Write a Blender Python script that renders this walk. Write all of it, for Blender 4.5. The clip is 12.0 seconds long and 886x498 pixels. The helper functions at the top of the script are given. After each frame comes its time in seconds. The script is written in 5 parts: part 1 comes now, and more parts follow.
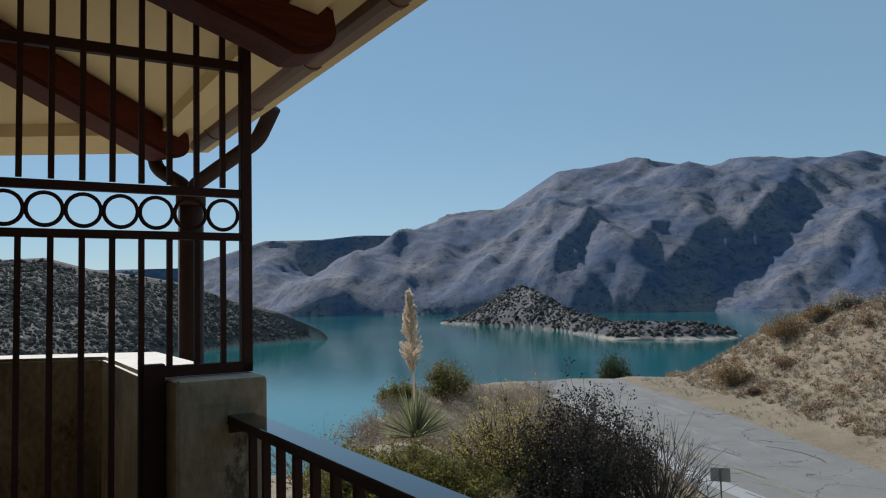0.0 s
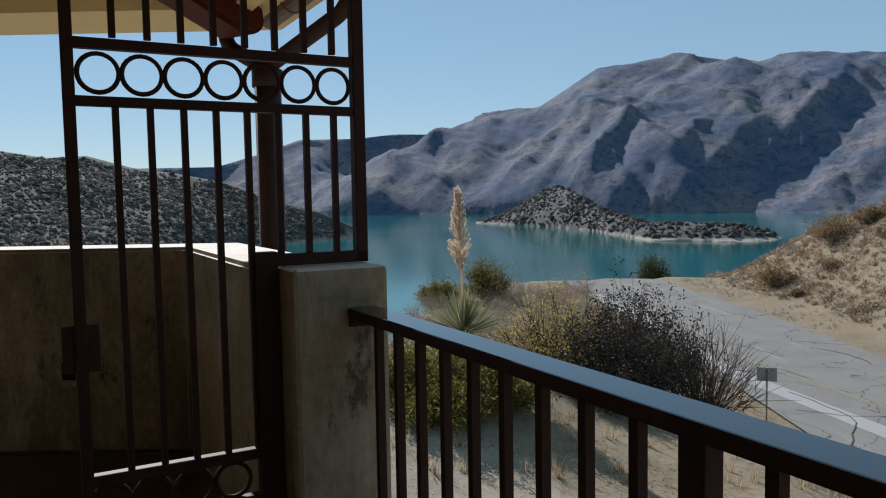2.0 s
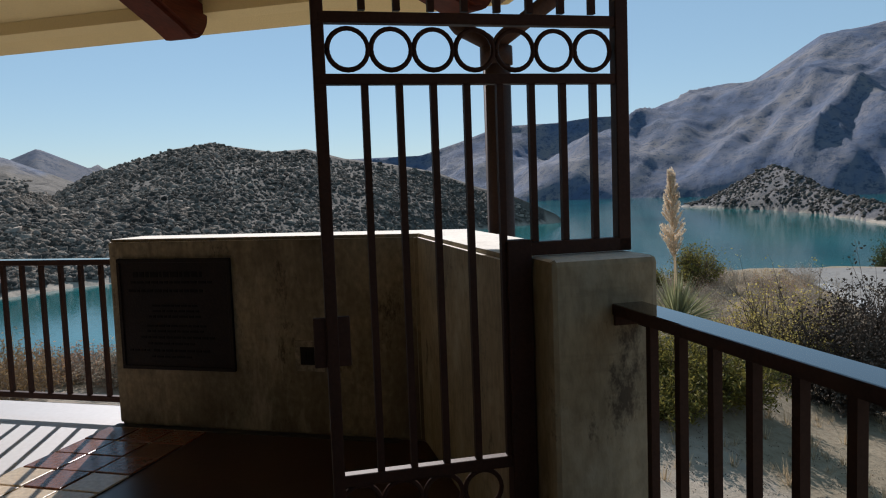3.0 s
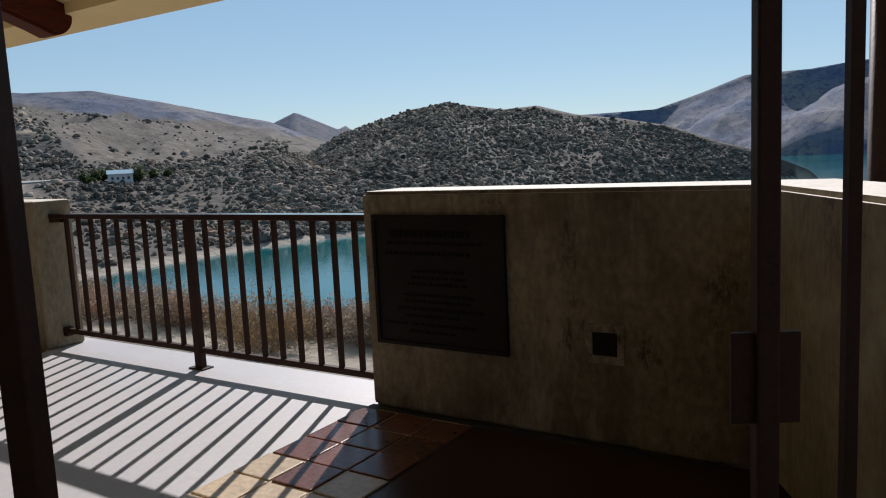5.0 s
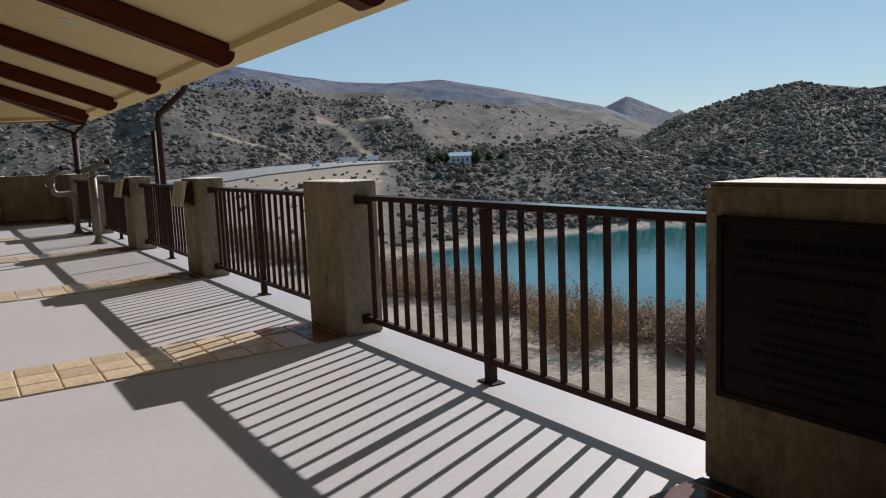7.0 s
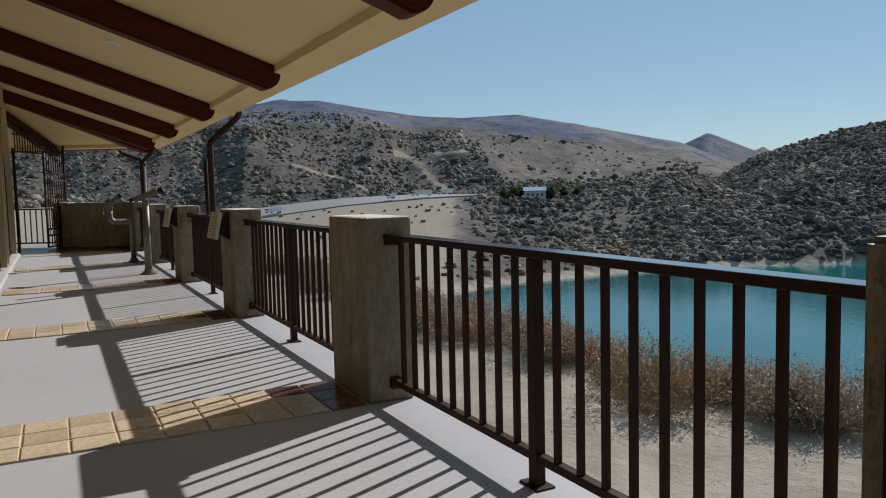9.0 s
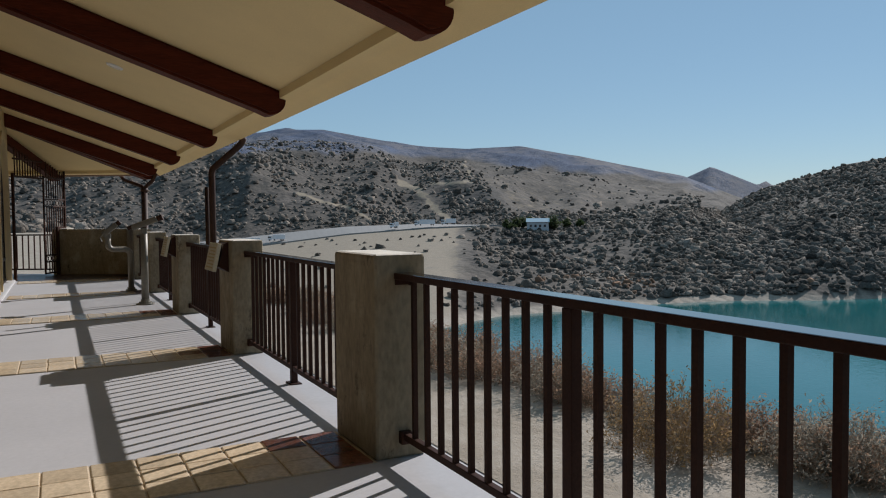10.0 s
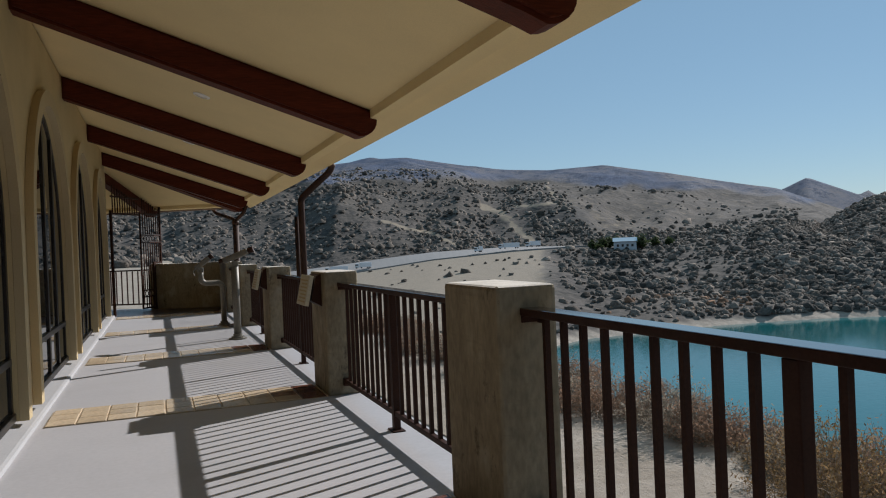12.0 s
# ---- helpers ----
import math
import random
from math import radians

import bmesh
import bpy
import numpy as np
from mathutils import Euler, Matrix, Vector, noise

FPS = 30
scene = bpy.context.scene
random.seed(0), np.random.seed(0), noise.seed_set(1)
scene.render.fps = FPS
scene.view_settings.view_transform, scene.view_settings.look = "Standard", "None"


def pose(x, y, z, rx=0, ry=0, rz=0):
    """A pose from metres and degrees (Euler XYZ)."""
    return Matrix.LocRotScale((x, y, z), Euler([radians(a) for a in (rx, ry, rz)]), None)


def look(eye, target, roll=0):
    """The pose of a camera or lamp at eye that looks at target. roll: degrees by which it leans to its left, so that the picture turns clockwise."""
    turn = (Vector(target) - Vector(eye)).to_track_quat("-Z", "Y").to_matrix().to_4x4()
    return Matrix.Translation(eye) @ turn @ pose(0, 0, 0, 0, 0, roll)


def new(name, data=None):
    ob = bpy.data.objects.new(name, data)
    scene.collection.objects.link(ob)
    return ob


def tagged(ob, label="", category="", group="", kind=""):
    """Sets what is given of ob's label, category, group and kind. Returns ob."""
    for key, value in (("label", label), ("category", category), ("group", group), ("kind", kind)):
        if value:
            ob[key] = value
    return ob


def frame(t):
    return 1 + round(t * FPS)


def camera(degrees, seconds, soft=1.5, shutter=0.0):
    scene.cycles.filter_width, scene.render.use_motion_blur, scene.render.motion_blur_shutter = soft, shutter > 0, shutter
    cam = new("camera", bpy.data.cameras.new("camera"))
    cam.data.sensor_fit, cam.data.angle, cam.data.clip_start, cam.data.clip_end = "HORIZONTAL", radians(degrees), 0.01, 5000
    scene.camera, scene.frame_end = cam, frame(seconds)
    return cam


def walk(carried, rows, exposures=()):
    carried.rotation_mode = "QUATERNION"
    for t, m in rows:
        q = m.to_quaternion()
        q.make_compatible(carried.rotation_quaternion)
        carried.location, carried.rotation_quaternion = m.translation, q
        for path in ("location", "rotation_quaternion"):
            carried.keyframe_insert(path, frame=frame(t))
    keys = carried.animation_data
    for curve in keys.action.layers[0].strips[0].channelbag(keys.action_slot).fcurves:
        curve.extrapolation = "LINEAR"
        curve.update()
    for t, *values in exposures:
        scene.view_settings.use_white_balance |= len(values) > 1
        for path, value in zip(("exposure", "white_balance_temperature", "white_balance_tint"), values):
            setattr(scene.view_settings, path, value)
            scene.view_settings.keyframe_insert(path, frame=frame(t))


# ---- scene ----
# ---------------------------------------------------------------- camera
cam = camera(60.8, 12.0, 1.1)
PATH = [
    (0, (0.68, 1.22, 1.547), (2.674, 1.14, 1.674), -1.3),
    (0.5, (0.848, 1.195, 1.526), (2.833, 0.948, 1.492), -0.5),
    (1, (0.892, 1.244, 1.51), (2.851, 0.867, 1.37), 0.2),
    (1.5, (0.949, 1.428, 1.513), (2.93, 1.189, 1.379), 0.3),
    (2, (1.04, 1.6, 1.49), (3.035, 1.618, 1.354), -1.0),
    (2.1, (1.048, 1.615, 1.476), (3.041, 1.712, 1.337), -1.7),
    (2.5, (1.163, 1.727, 1.478), (3.124, 2.079, 1.308), -1.7),
    (3, (1.338, 1.851, 1.481), (3.258, 2.386, 1.32), -2.1),
    (3.2, (1.402, 1.916, 1.471), (3.303, 2.515, 1.303), -1.8),
    (4.8, (2.098, 2.518, 1.416), (3.785, 3.567, 1.183), -2.9),
    (5, (2.186, 2.61, 1.409), (3.851, 3.69, 1.161), -2.8),
    (5.5, (2.382, 2.814, 1.412), (3.954, 4.026, 1.166), -3.5),
    (6, (2.632, 2.968, 1.389), (3.974, 4.432, 1.148), -4.1),
    (6.5, (2.83, 3.139, 1.373), (4.077, 4.681, 1.118), -1.5),
    (7, (2.992, 3.322, 1.378), (4.063, 4.992, 1.127), -2.3),
    (7.2, (3.054, 3.374, 1.374), (4.053, 5.089, 1.123), -2.7),
    (8.8, (3.595, 3.966, 1.375), (4.446, 5.767, 1.193), -1.5),
    (9, (3.68, 4.077, 1.365), (4.592, 5.85, 1.208), -1.3),
    (9.5, (3.813, 4.271, 1.385), (4.801, 6.008, 1.308), -0.3),
    (10, (3.803, 4.503, 1.397), (4.713, 6.282, 1.319), -0.5),
    (10.5, (3.812, 4.686, 1.396), (4.601, 6.523, 1.337), -1.3),
    (11, (3.881, 4.886, 1.413), (4.486, 6.792, 1.363), -1.6),
    (11.5, (3.911, 5.055, 1.394), (4.52, 6.96, 1.354), -1.3),
    (12, (3.92, 5.256, 1.406), (4.628, 7.126, 1.397), -2.4),
]
walk(cam, [(t, look(eye, target, roll)) for t, eye, target, roll in PATH],
     [(0, 0.0, 5950, 13), (1.5, 0.0, 6000, 13), (2.5, 0.34, 6150, 16), (3.2, 0.2, 6150, 16), (5.5, 0.26, 6200, 18), (7.2, 0.12, 6200, 17), (9, 0.03, 6100, 15), (12, 0.0, 6000, 14)])

# ---------------------------------------------------------------- sky and sun
SUN = Vector((1.42, 0.63, 1.0)).normalized()
world = bpy.data.worlds.new("sky")
scene.world = world
world.use_nodes = True
wn = world.node_tree
sky = wn.nodes.new("ShaderNodeTexSky")
sky.sky_type = "NISHITA"
sky.sun_disc = False
sky.sun_elevation = math.asin(SUN.z)
sky.sun_rotation = math.atan2(SUN.x, SUN.y)
sky.altitude, sky.air_density, sky.dust_density, sky.ozone_density = 800, 1.0, 0.0, 1.2
wn.nodes["Background"].inputs["Strength"].default_value = 0.068
# thin even haze: the sky's colour pulled part of the way to one pale blue
haze = wn.nodes.new("ShaderNodeMix")
haze.data_type = "RGBA"
haze.inputs["Factor"].default_value = 0.5
haze.inputs["B"].default_value = (4.1, 6.85, 8.05, 1)
wn.links.new(sky.outputs["Color"], haze.inputs["A"])
wn.links.new(haze.outputs["Result"], wn.nodes["Background"].inputs["Color"])
sun = new("sun", bpy.data.lights.new("sun", "SUN"))
sun.data.energy, sun.data.angle, sun.data.color = 4.9, radians(0.5), (1.0, 0.95, 0.86)
sun.matrix_basis = look(SUN * 50, (0, 0, 0))
scene.view_settings.exposure = 0.0


# ---------------------------------------------------------------- materials
def mat(name, base, rough=0.6, metal=0.0, vary=0.25, scale=4.0, fine=60.0, bump=0.2, dark=None, dark_at=0.55, spec=0.5,
        stretch=(1, 1, 1), island=0.0, obrand=0.0, trans=0.0):
    """A paint, stone, wood or metal surface: base colour broken up at two scales, stains of a second colour, fine relief."""
    m = bpy.data.materials.new(name)
    m.use_nodes = True
    t = m.node_tree
    n, l = t.nodes, t.links
    p = n["Principled BSDF"]
    tc = n.new("ShaderNodeTexCoord")
    mp = n.new("ShaderNodeMapping")
    mp.inputs["Scale"].default_value = stretch
    l.new(tc.outputs["Object"], mp.inputs["Vector"])
    big = n.new("ShaderNodeTexNoise")
    big.inputs["Scale"].default_value, big.inputs["Detail"].default_value, big.inputs["Roughness"].default_value = scale, 5, 0.6
    small = n.new("ShaderNodeTexNoise")
    small.inputs["Scale"].default_value, small.inputs["Detail"].default_value = fine, 3
    for q in (big, small):
        l.new(mp.outputs["Vector"], q.inputs["Vector"])
    add = n.new("ShaderNodeMath")
    add.operation = "ADD"
    l.new(big.outputs["Fac"], add.inputs[0])
    l.new(small.outputs["Fac"], add.inputs[1])
    rng = n.new("ShaderNodeMapRange")
    rng.inputs["From Min"].default_value, rng.inputs["From Max"].default_value = 0.6, 1.4
    rng.inputs["To Min"].default_value, rng.inputs["To Max"].default_value = 1 - vary, 1 + vary
    l.new(add.outputs[0], rng.inputs["Value"])
    val = rng.outputs["Result"]
    for kind, amount in (("island", island), ("object", obrand)):
        if amount:
            g = n.new("ShaderNodeNewGeometry" if kind == "island" else "ShaderNodeObjectInfo")
            r2 = n.new("ShaderNodeMapRange")
            r2.inputs["To Min"].default_value, r2.inputs["To Max"].default_value = 1 - amount, 1 + amount
            l.new(g.outputs["Random Per Island" if kind == "island" else "Random"], r2.inputs["Value"])
            mu = n.new("ShaderNodeMath")
            mu.operation = "MULTIPLY"
            l.new(val, mu.inputs[0])
            l.new(r2.outputs["Result"], mu.inputs[1])
            val = mu.outputs[0]
    col = n.new("ShaderNodeVectorMath")
    col.operation = "SCALE"
    col.inputs[0].default_value = base
    l.new(val, col.inputs["Scale"])
    out = col.outputs["Vector"]
    if dark:
        st = n.new("ShaderNodeTexNoise")
        st.inputs["Scale"].default_value, st.inputs["Detail"].default_value, st.inputs["Roughness"].default_value = scale * 0.55, 6, 0.7
        l.new(mp.outputs["Vector"], st.inputs["Vector"])
        r3 = n.new("ShaderNodeMapRange")
        r3.inputs["From Min"].default_value, r3.inputs["From Max"].default_value = dark_at - 0.08, dark_at + 0.12
        l.new(st.outputs["Fac"], r3.inputs["Value"])
        mx = n.new("ShaderNodeMix")
        mx.data_type = "RGBA"
        l.new(r3.outputs["Result"], mx.inputs["Factor"])
        l.new(out, mx.inputs["A"])
        mx.inputs["B"].default_value = (*dark, 1)
        out = mx.outputs["Result"]
    l.new(out, p.inputs["Base Color"])
    p.inputs["Roughness"].default_value, p.inputs["Metallic"].default_value = rough, metal
    p.inputs["Specular IOR Level"].default_value = spec
    if trans:
        tr = n.new("ShaderNodeBsdfTranslucent")
        l.new(out, tr.inputs["Color"])
        ms = n.new("ShaderNodeMixShader")
        ms.inputs["Fac"].default_value = trans
        l.new(p.outputs["BSDF"], ms.inputs[1])
        l.new(tr.outputs["BSDF"], ms.inputs[2])
        l.new(ms.outputs["Shader"], n["Material Output"].inputs["Surface"])
    if bump:
        b = n.new("ShaderNodeBump")
        b.inputs["Strength"].default_value, b.inputs["Distance"].default_value = bump, 0.01
        l.new(add.outputs[0], b.inputs["Height"])
        l.new(b.outputs["Normal"], p.inputs["Normal"])
    return m


def weather(m, stretch, scale, colour, lo, hi, rough=0.65, cells=False):
    """Lays a further stain or crack pattern of one colour over a material's base colour."""
    n, l = m.node_tree.nodes, m.node_tree.links
    p = n["Principled BSDF"]
    tc = n.new("ShaderNodeTexCoord")
    mp = n.new("ShaderNodeMapping")
    mp.inputs["Scale"].default_value = stretch
    l.new(tc.outputs["Object"], mp.inputs["Vector"])
    if cells:
        q = n.new("ShaderNodeTexVoronoi")
        q.feature = "DISTANCE_TO_EDGE"
        q.inputs["Scale"].default_value = scale
        w = n.new("ShaderNodeTexNoise")
        w.inputs["Scale"].default_value, w.inputs["Detail"].default_value = scale * 1.6, 4
        l.new(mp.outputs["Vector"], w.inputs["Vector"])
        mv = n.new("ShaderNodeVectorMath")
        mv.operation = "MULTIPLY_ADD"
        mv.inputs[1].default_value = (0.9 / scale, 0.9 / scale, 0)
        l.new(w.outputs["Color"], mv.inputs[0])
        l.new(mp.outputs["Vector"], mv.inputs[2])
        l.new(mv.outputs["Vector"], q.inputs["Vector"])
        fac = q.outputs["Distance"]
    else:
        q = n.new("ShaderNodeTexNoise")
        q.inputs["Scale"].default_value, q.inputs["Detail"].default_value, q.inputs["Roughness"].default_value = scale, 6, rough
        l.new(mp.outputs["Vector"], q.inputs["Vector"])
        fac = q.outputs["Fac"]
    r = n.new("ShaderNodeMapRange")
    r.inputs["From Min"].default_value, r.inputs["From Max"].default_value = lo, hi
    l.new(fac, r.inputs["Value"])
    mx = n.new("ShaderNodeMix")
    mx.data_type = "RGBA"
    l.new(r.outputs["Result"], mx.inputs["Factor"])
    l.new(p.inputs["Base Color"].links[0].from_socket, mx.inputs["A"])
    mx.inputs["B"].default_value = (*colour, 1)
    l.new(mx.outputs["Result"], p.inputs["Base Color"])


CONCRETE = mat("cast concrete", (0.285, 0.236, 0.155), 0.85, vary=0.35, scale=2.2, fine=35, bump=0.35, dark=(0.15, 0.12, 0.075), dark_at=0.58, stretch=(1, 1, 0.45), spec=0.3)
PARAPET = mat("stained board-marked concrete", (0.235, 0.185, 0.115), 0.85, vary=0.45, scale=1.6, fine=30, bump=0.6, dark=(0.075, 0.055, 0.035), dark_at=0.53, stretch=(1, 1, 0.7), spec=0.25)
weather(PARAPET, (0.8, 0.8, 4.5), 2.2, (0.15, 0.115, 0.075), 0.5, 0.85, 0.75)
weather(PARAPET, (3.2, 3.2, 0.6), 1.3, (0.10, 0.072, 0.045), 0.5, 0.8, 0.75)
weather(PARAPET, (2.5, 2.5, 0.9), 1.0, (0.40, 0.33, 0.23), 0.53, 0.75, 0.75)
weather(PARAPET, (1.6, 1.6, 0.8), 1.9, (0.05, 0.037, 0.026), 0.57, 0.68, 0.85)
weather(CONCRETE, (6, 6, 0.5), 1.5, (0.16, 0.125, 0.08), 0.56, 0.78)
weather(CONCRETE, (1, 1, 7), 2.5, (0.2, 0.165, 0.11), 0.56, 0.8)
weather(CONCRETE, (1.3, 1.3, 1), 1.9, (0.42, 0.37, 0.27), 0.54, 0.7)
weather(CONCRETE, (1.5, 1.5, 0.9), 2.3, (0.085, 0.066, 0.045), 0.58, 0.68, 0.8)
# top faces: the concrete made paler to stand for sunlight, with weather stains
SUNTOP = mat("weathered top, sun painted in", (0.66, 0.62, 0.55), 0.85, vary=0.2, scale=3, fine=50, bump=0.2, dark=(0.42, 0.38, 0.32), dark_at=0.6)
SLAB = mat("pale deck concrete", (0.455, 0.445, 0.45), 0.55, vary=0.08, scale=1.1, fine=25, bump=0.06, dark=(0.40, 0.39, 0.385), dark_at=0.62)
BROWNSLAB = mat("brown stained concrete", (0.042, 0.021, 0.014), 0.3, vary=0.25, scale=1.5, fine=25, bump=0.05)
TILE = mat("terracotta tile", (0.60, 0.475, 0.325), 0.25, vary=0.25, scale=5, fine=40, bump=0.08, dark=(0.52, 0.37, 0.225), dark_at=0.58, obrand=0.16)
# tile with the shade by pillars and parapet painted into its colour
SHADETILE = mat("shade-darkened tile", (0.15, 0.058, 0.034), 0.24, vary=0.4, scale=5, fine=40, bump=0.08, dark=(0.075, 0.03, 0.02), dark_at=0.54, obrand=0.35)
MORTAR = mat("stained patch mortar", (0.30, 0.24, 0.16), 0.9, vary=0.4, scale=12, fine=60, bump=0.4, dark=(0.07, 0.05, 0.033), dark_at=0.52)
GROUT = mat("cement grout", (0.52, 0.43, 0.31), 0.9, vary=0.15, scale=8, fine=70, bump=0.3)
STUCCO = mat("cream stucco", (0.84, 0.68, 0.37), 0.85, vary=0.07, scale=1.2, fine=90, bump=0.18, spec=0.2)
# walls and surrounds: the soffit's stucco darkened for the weaker bounce light
SHADEDSTUCCO = mat("shade-toned cream stucco wall", (0.54, 0.43, 0.24), 0.88, vary=0.1, scale=1.2, fine=90, bump=0.2, spec=0.15, dark=(0.47, 0.37, 0.21), dark_at=0.6)
SURROUND = mat("shade-toned cream stucco surround", (0.50, 0.40, 0.235), 0.85, vary=0.08, scale=1.5, fine=90, bump=0.15, spec=0.2)
CURBWHITE = mat("white painted curb", (0.40, 0.395, 0.395), 0.7, vary=0.08, scale=3, fine=60, bump=0.15)
BEAMWOOD = mat("dark red stained timber", (0.085, 0.017, 0.007), 0.6, vary=0.45, scale=3, fine=30, bump=0.25, stretch=(0.3, 3, 3), spec=0.15)
IRON = mat("dark brown painted steel", (0.046, 0.021, 0.014), 0.55, vary=0.3, scale=6, fine=80, bump=0.08, spec=0.12)
IRONTOP = mat("smooth brown painted rail", (0.016, 0.010, 0.009), 0.6, vary=0.12, scale=4, fine=60, bump=0, spec=0.0)
IRONTOP.node_tree.nodes["Principled BSDF"].inputs["Coat Weight"].default_value = 1.0
IRONTOP.node_tree.nodes["Principled BSDF"].inputs["Coat IOR"].default_value = 1.95
IRONTOP.node_tree.nodes["Principled BSDF"].inputs["Coat Roughness"].default_value = 0.06
PIPE = mat("brown painted pipe", (0.05, 0.025, 0.017), 0.6, vary=0.3, scale=5, fine=60, bump=0.1, spec=0.2)
GUTTER = mat("tan painted gutter", (0.17, 0.095, 0.05), 0.5, vary=0.2, scale=4, fine=50, bump=0.1)
BRONZE = mat("dark bronze plate", (0.012, 0.007, 0.005), 0.6, 0.0, vary=0.4, scale=5, fine=70, bump=0.25, spec=0.15)
BRONZELIT = mat("worn bronze lettering", (0.006, 0.004, 0.003), 0.7, 0.0, vary=0.3, scale=8, fine=70, bump=0.1, spec=0.1)
FRAME = mat("dark bronze window frame", (0.022, 0.017, 0.014), 0.4, 0.3, vary=0.2, scale=5, fine=60, bump=0.05)
ROOM = mat("dim room plaster", (0.12, 0.1, 0.08), 0.9, vary=0.1)
SCOPE = mat("cast grey metal", (0.2, 0.185, 0.15), 0.5, 0.2, vary=0.2, scale=8, fine=60, bump=0.1)
SIGNFACE = mat("pale printed panel", (0.55, 0.5, 0.36), 0.5, vary=0.15, scale=14, fine=60, bump=0.05)
LAMPTRIM = mat("white lamp trim", (0.9, 0.89, 0.86), 0.5, vary=0.05)
ROOFTILE = mat("clay roof", (0.3, 0.14, 0.08), 0.8, vary=0.3)
ASPHALT = mat("old grey asphalt", (0.205, 0.195, 0.18), 0.9, vary=0.2, scale=0.5, fine=18, bump=0.4, dark=(0.17, 0.165, 0.16), dark_at=0.6, spec=0.2)
PATCH = mat("pale concrete gutter strip", (0.33, 0.325, 0.315), 0.9, vary=0.12, scale=1, fine=20, bump=0.3, spec=0.2)
weather(ASPHALT, (1, 1, 1), 0.24, (0.08, 0.08, 0.08), 0.0075, 0.003, cells=True)
weather(ASPHALT, (0.15, 1.2, 1), 0.8, (0.28, 0.275, 0.27), 0.58, 0.75)
TAR = mat("crack sealing tar", (0.03, 0.03, 0.03), 0.6, vary=0.2)
YELLOW = mat("worn yellow paint", (0.27, 0.235, 0.16), 0.85, vary=0.35, scale=3, fine=20)
FARROAD = mat("far pale pavement", (0.27, 0.255, 0.24), 0.9, vary=0.1, scale=0.05, fine=0.5, bump=0)
GALV = mat("weathered sign metal", (0.33, 0.33, 0.32), 0.5, 0.3, vary=0.2)
POST = mat("weathered post", (0.14, 0.12, 0.1), 0.7, vary=0.2)
WHITEWALL = mat("white wall", (0.52, 0.54, 0.56), 0.7, vary=0.05)
BLUEROOF = mat("pale blue metal roof", (0.42, 0.55, 0.62), 0.5, vary=0.08)
TRUCKWHITE = mat("white truck paint", (0.75, 0.76, 0.78), 0.4, vary=0.05)
DARKGLASS = mat("dark truck glass", (0.03, 0.035, 0.04), 0.15, vary=0.1)
TWIG = mat("dry grey twigs", (0.30, 0.24, 0.185), 0.9, vary=0.3, island=0.3, spec=0.1)
DARKTWIG = mat("dark brown twigs", (0.075, 0.053, 0.036), 0.9, vary=0.3, island=0.3)
DRYLEAF = mat("dry rust brush", (0.31, 0.20, 0.135), 0.9, vary=0.3, scale=1.5, fine=20, island=0.4, spec=0.1, trans=0.4, bump=0)
GREYLEAF = mat("grey sage leaves", (0.31, 0.27, 0.21), 0.9, vary=0.3, scale=1.5, fine=20, island=0.4, spec=0.1, trans=0.4, bump=0)
YELLOWLEAF = mat("yellowing leaves", (0.42, 0.34, 0.11), 0.8, vary=0.3, scale=1.5, fine=20, island=0.45, spec=0.2, trans=0.45, bump=0)
OLIVELEAF = mat("olive juniper sprays", (0.175, 0.15, 0.036), 0.8, vary=0.35, scale=1.5, fine=20, island=0.5, spec=0.2, trans=0.35, bump=0)
GREENLEAF = mat("dark green leaves", (0.06, 0.08, 0.03), 0.8, vary=0.3, scale=1.5, fine=20, island=0.4, spec=0.2, trans=0.4, bump=0)
YUCCALEAF = mat("yucca blades", (0.30, 0.30, 0.16), 0.5, vary=0.3, scale=2, fine=20, island=0.4, spec=0.4, trans=0.25, bump=0)
PLUME = mat("dry pale plume", (0.72, 0.60, 0.45), 0.9, vary=0.2, scale=3, fine=20, island=0.3, spec=0.1, trans=0.5, bump=0)
STRAW = mat("dry straw grass", (0.42, 0.32, 0.20), 0.9, vary=0.3, scale=0.4, fine=8, island=0.45, spec=0.1, trans=0.4, bump=0)
RUSTGRASS = mat("rust buckwheat", (0.255, 0.165, 0.105), 0.9, vary=0.3, scale=0.4, fine=8, island=0.45, spec=0.1, trans=0.35, bump=0)
CHAPARRAL = mat("chaparral shrubs", (0.198, 0.168, 0.14), 0.95, vary=0.5, scale=0.03, fine=1.3, bump=0.9, island=0.6, spec=0.05, trans=0.2)
DARKSCRUB = mat("dark oak scrub", (0.1, 0.09, 0.079), 0.95, vary=0.5, scale=0.03, fine=1.3, bump=0.9, island=0.5, spec=0.05, trans=0.15)
for m in (CHAPARRAL, DARKSCRUB):
    m.node_tree.nodes["Bump"].inputs["Distance"].default_value = 0.6
GOLDSHRUB = mat("golden shrub", (0.25, 0.165, 0.08), 0.9, vary=0.3, scale=1.0, fine=10, island=0.4, spec=0.1, trans=0.4, bump=0)

GLASS = bpy.data.materials.new("window glass")
GLASS.use_nodes = True
gp = GLASS.node_tree.nodes["Principled BSDF"]
gp.inputs["Base Color"].default_value = (0.02, 0.022, 0.024, 1)
gp.inputs["Roughness"].default_value = 0.0
gp.inputs["Transmission Weight"].default_value = 0.0
gp.inputs["Specular IOR Level"].default_value = 0.55

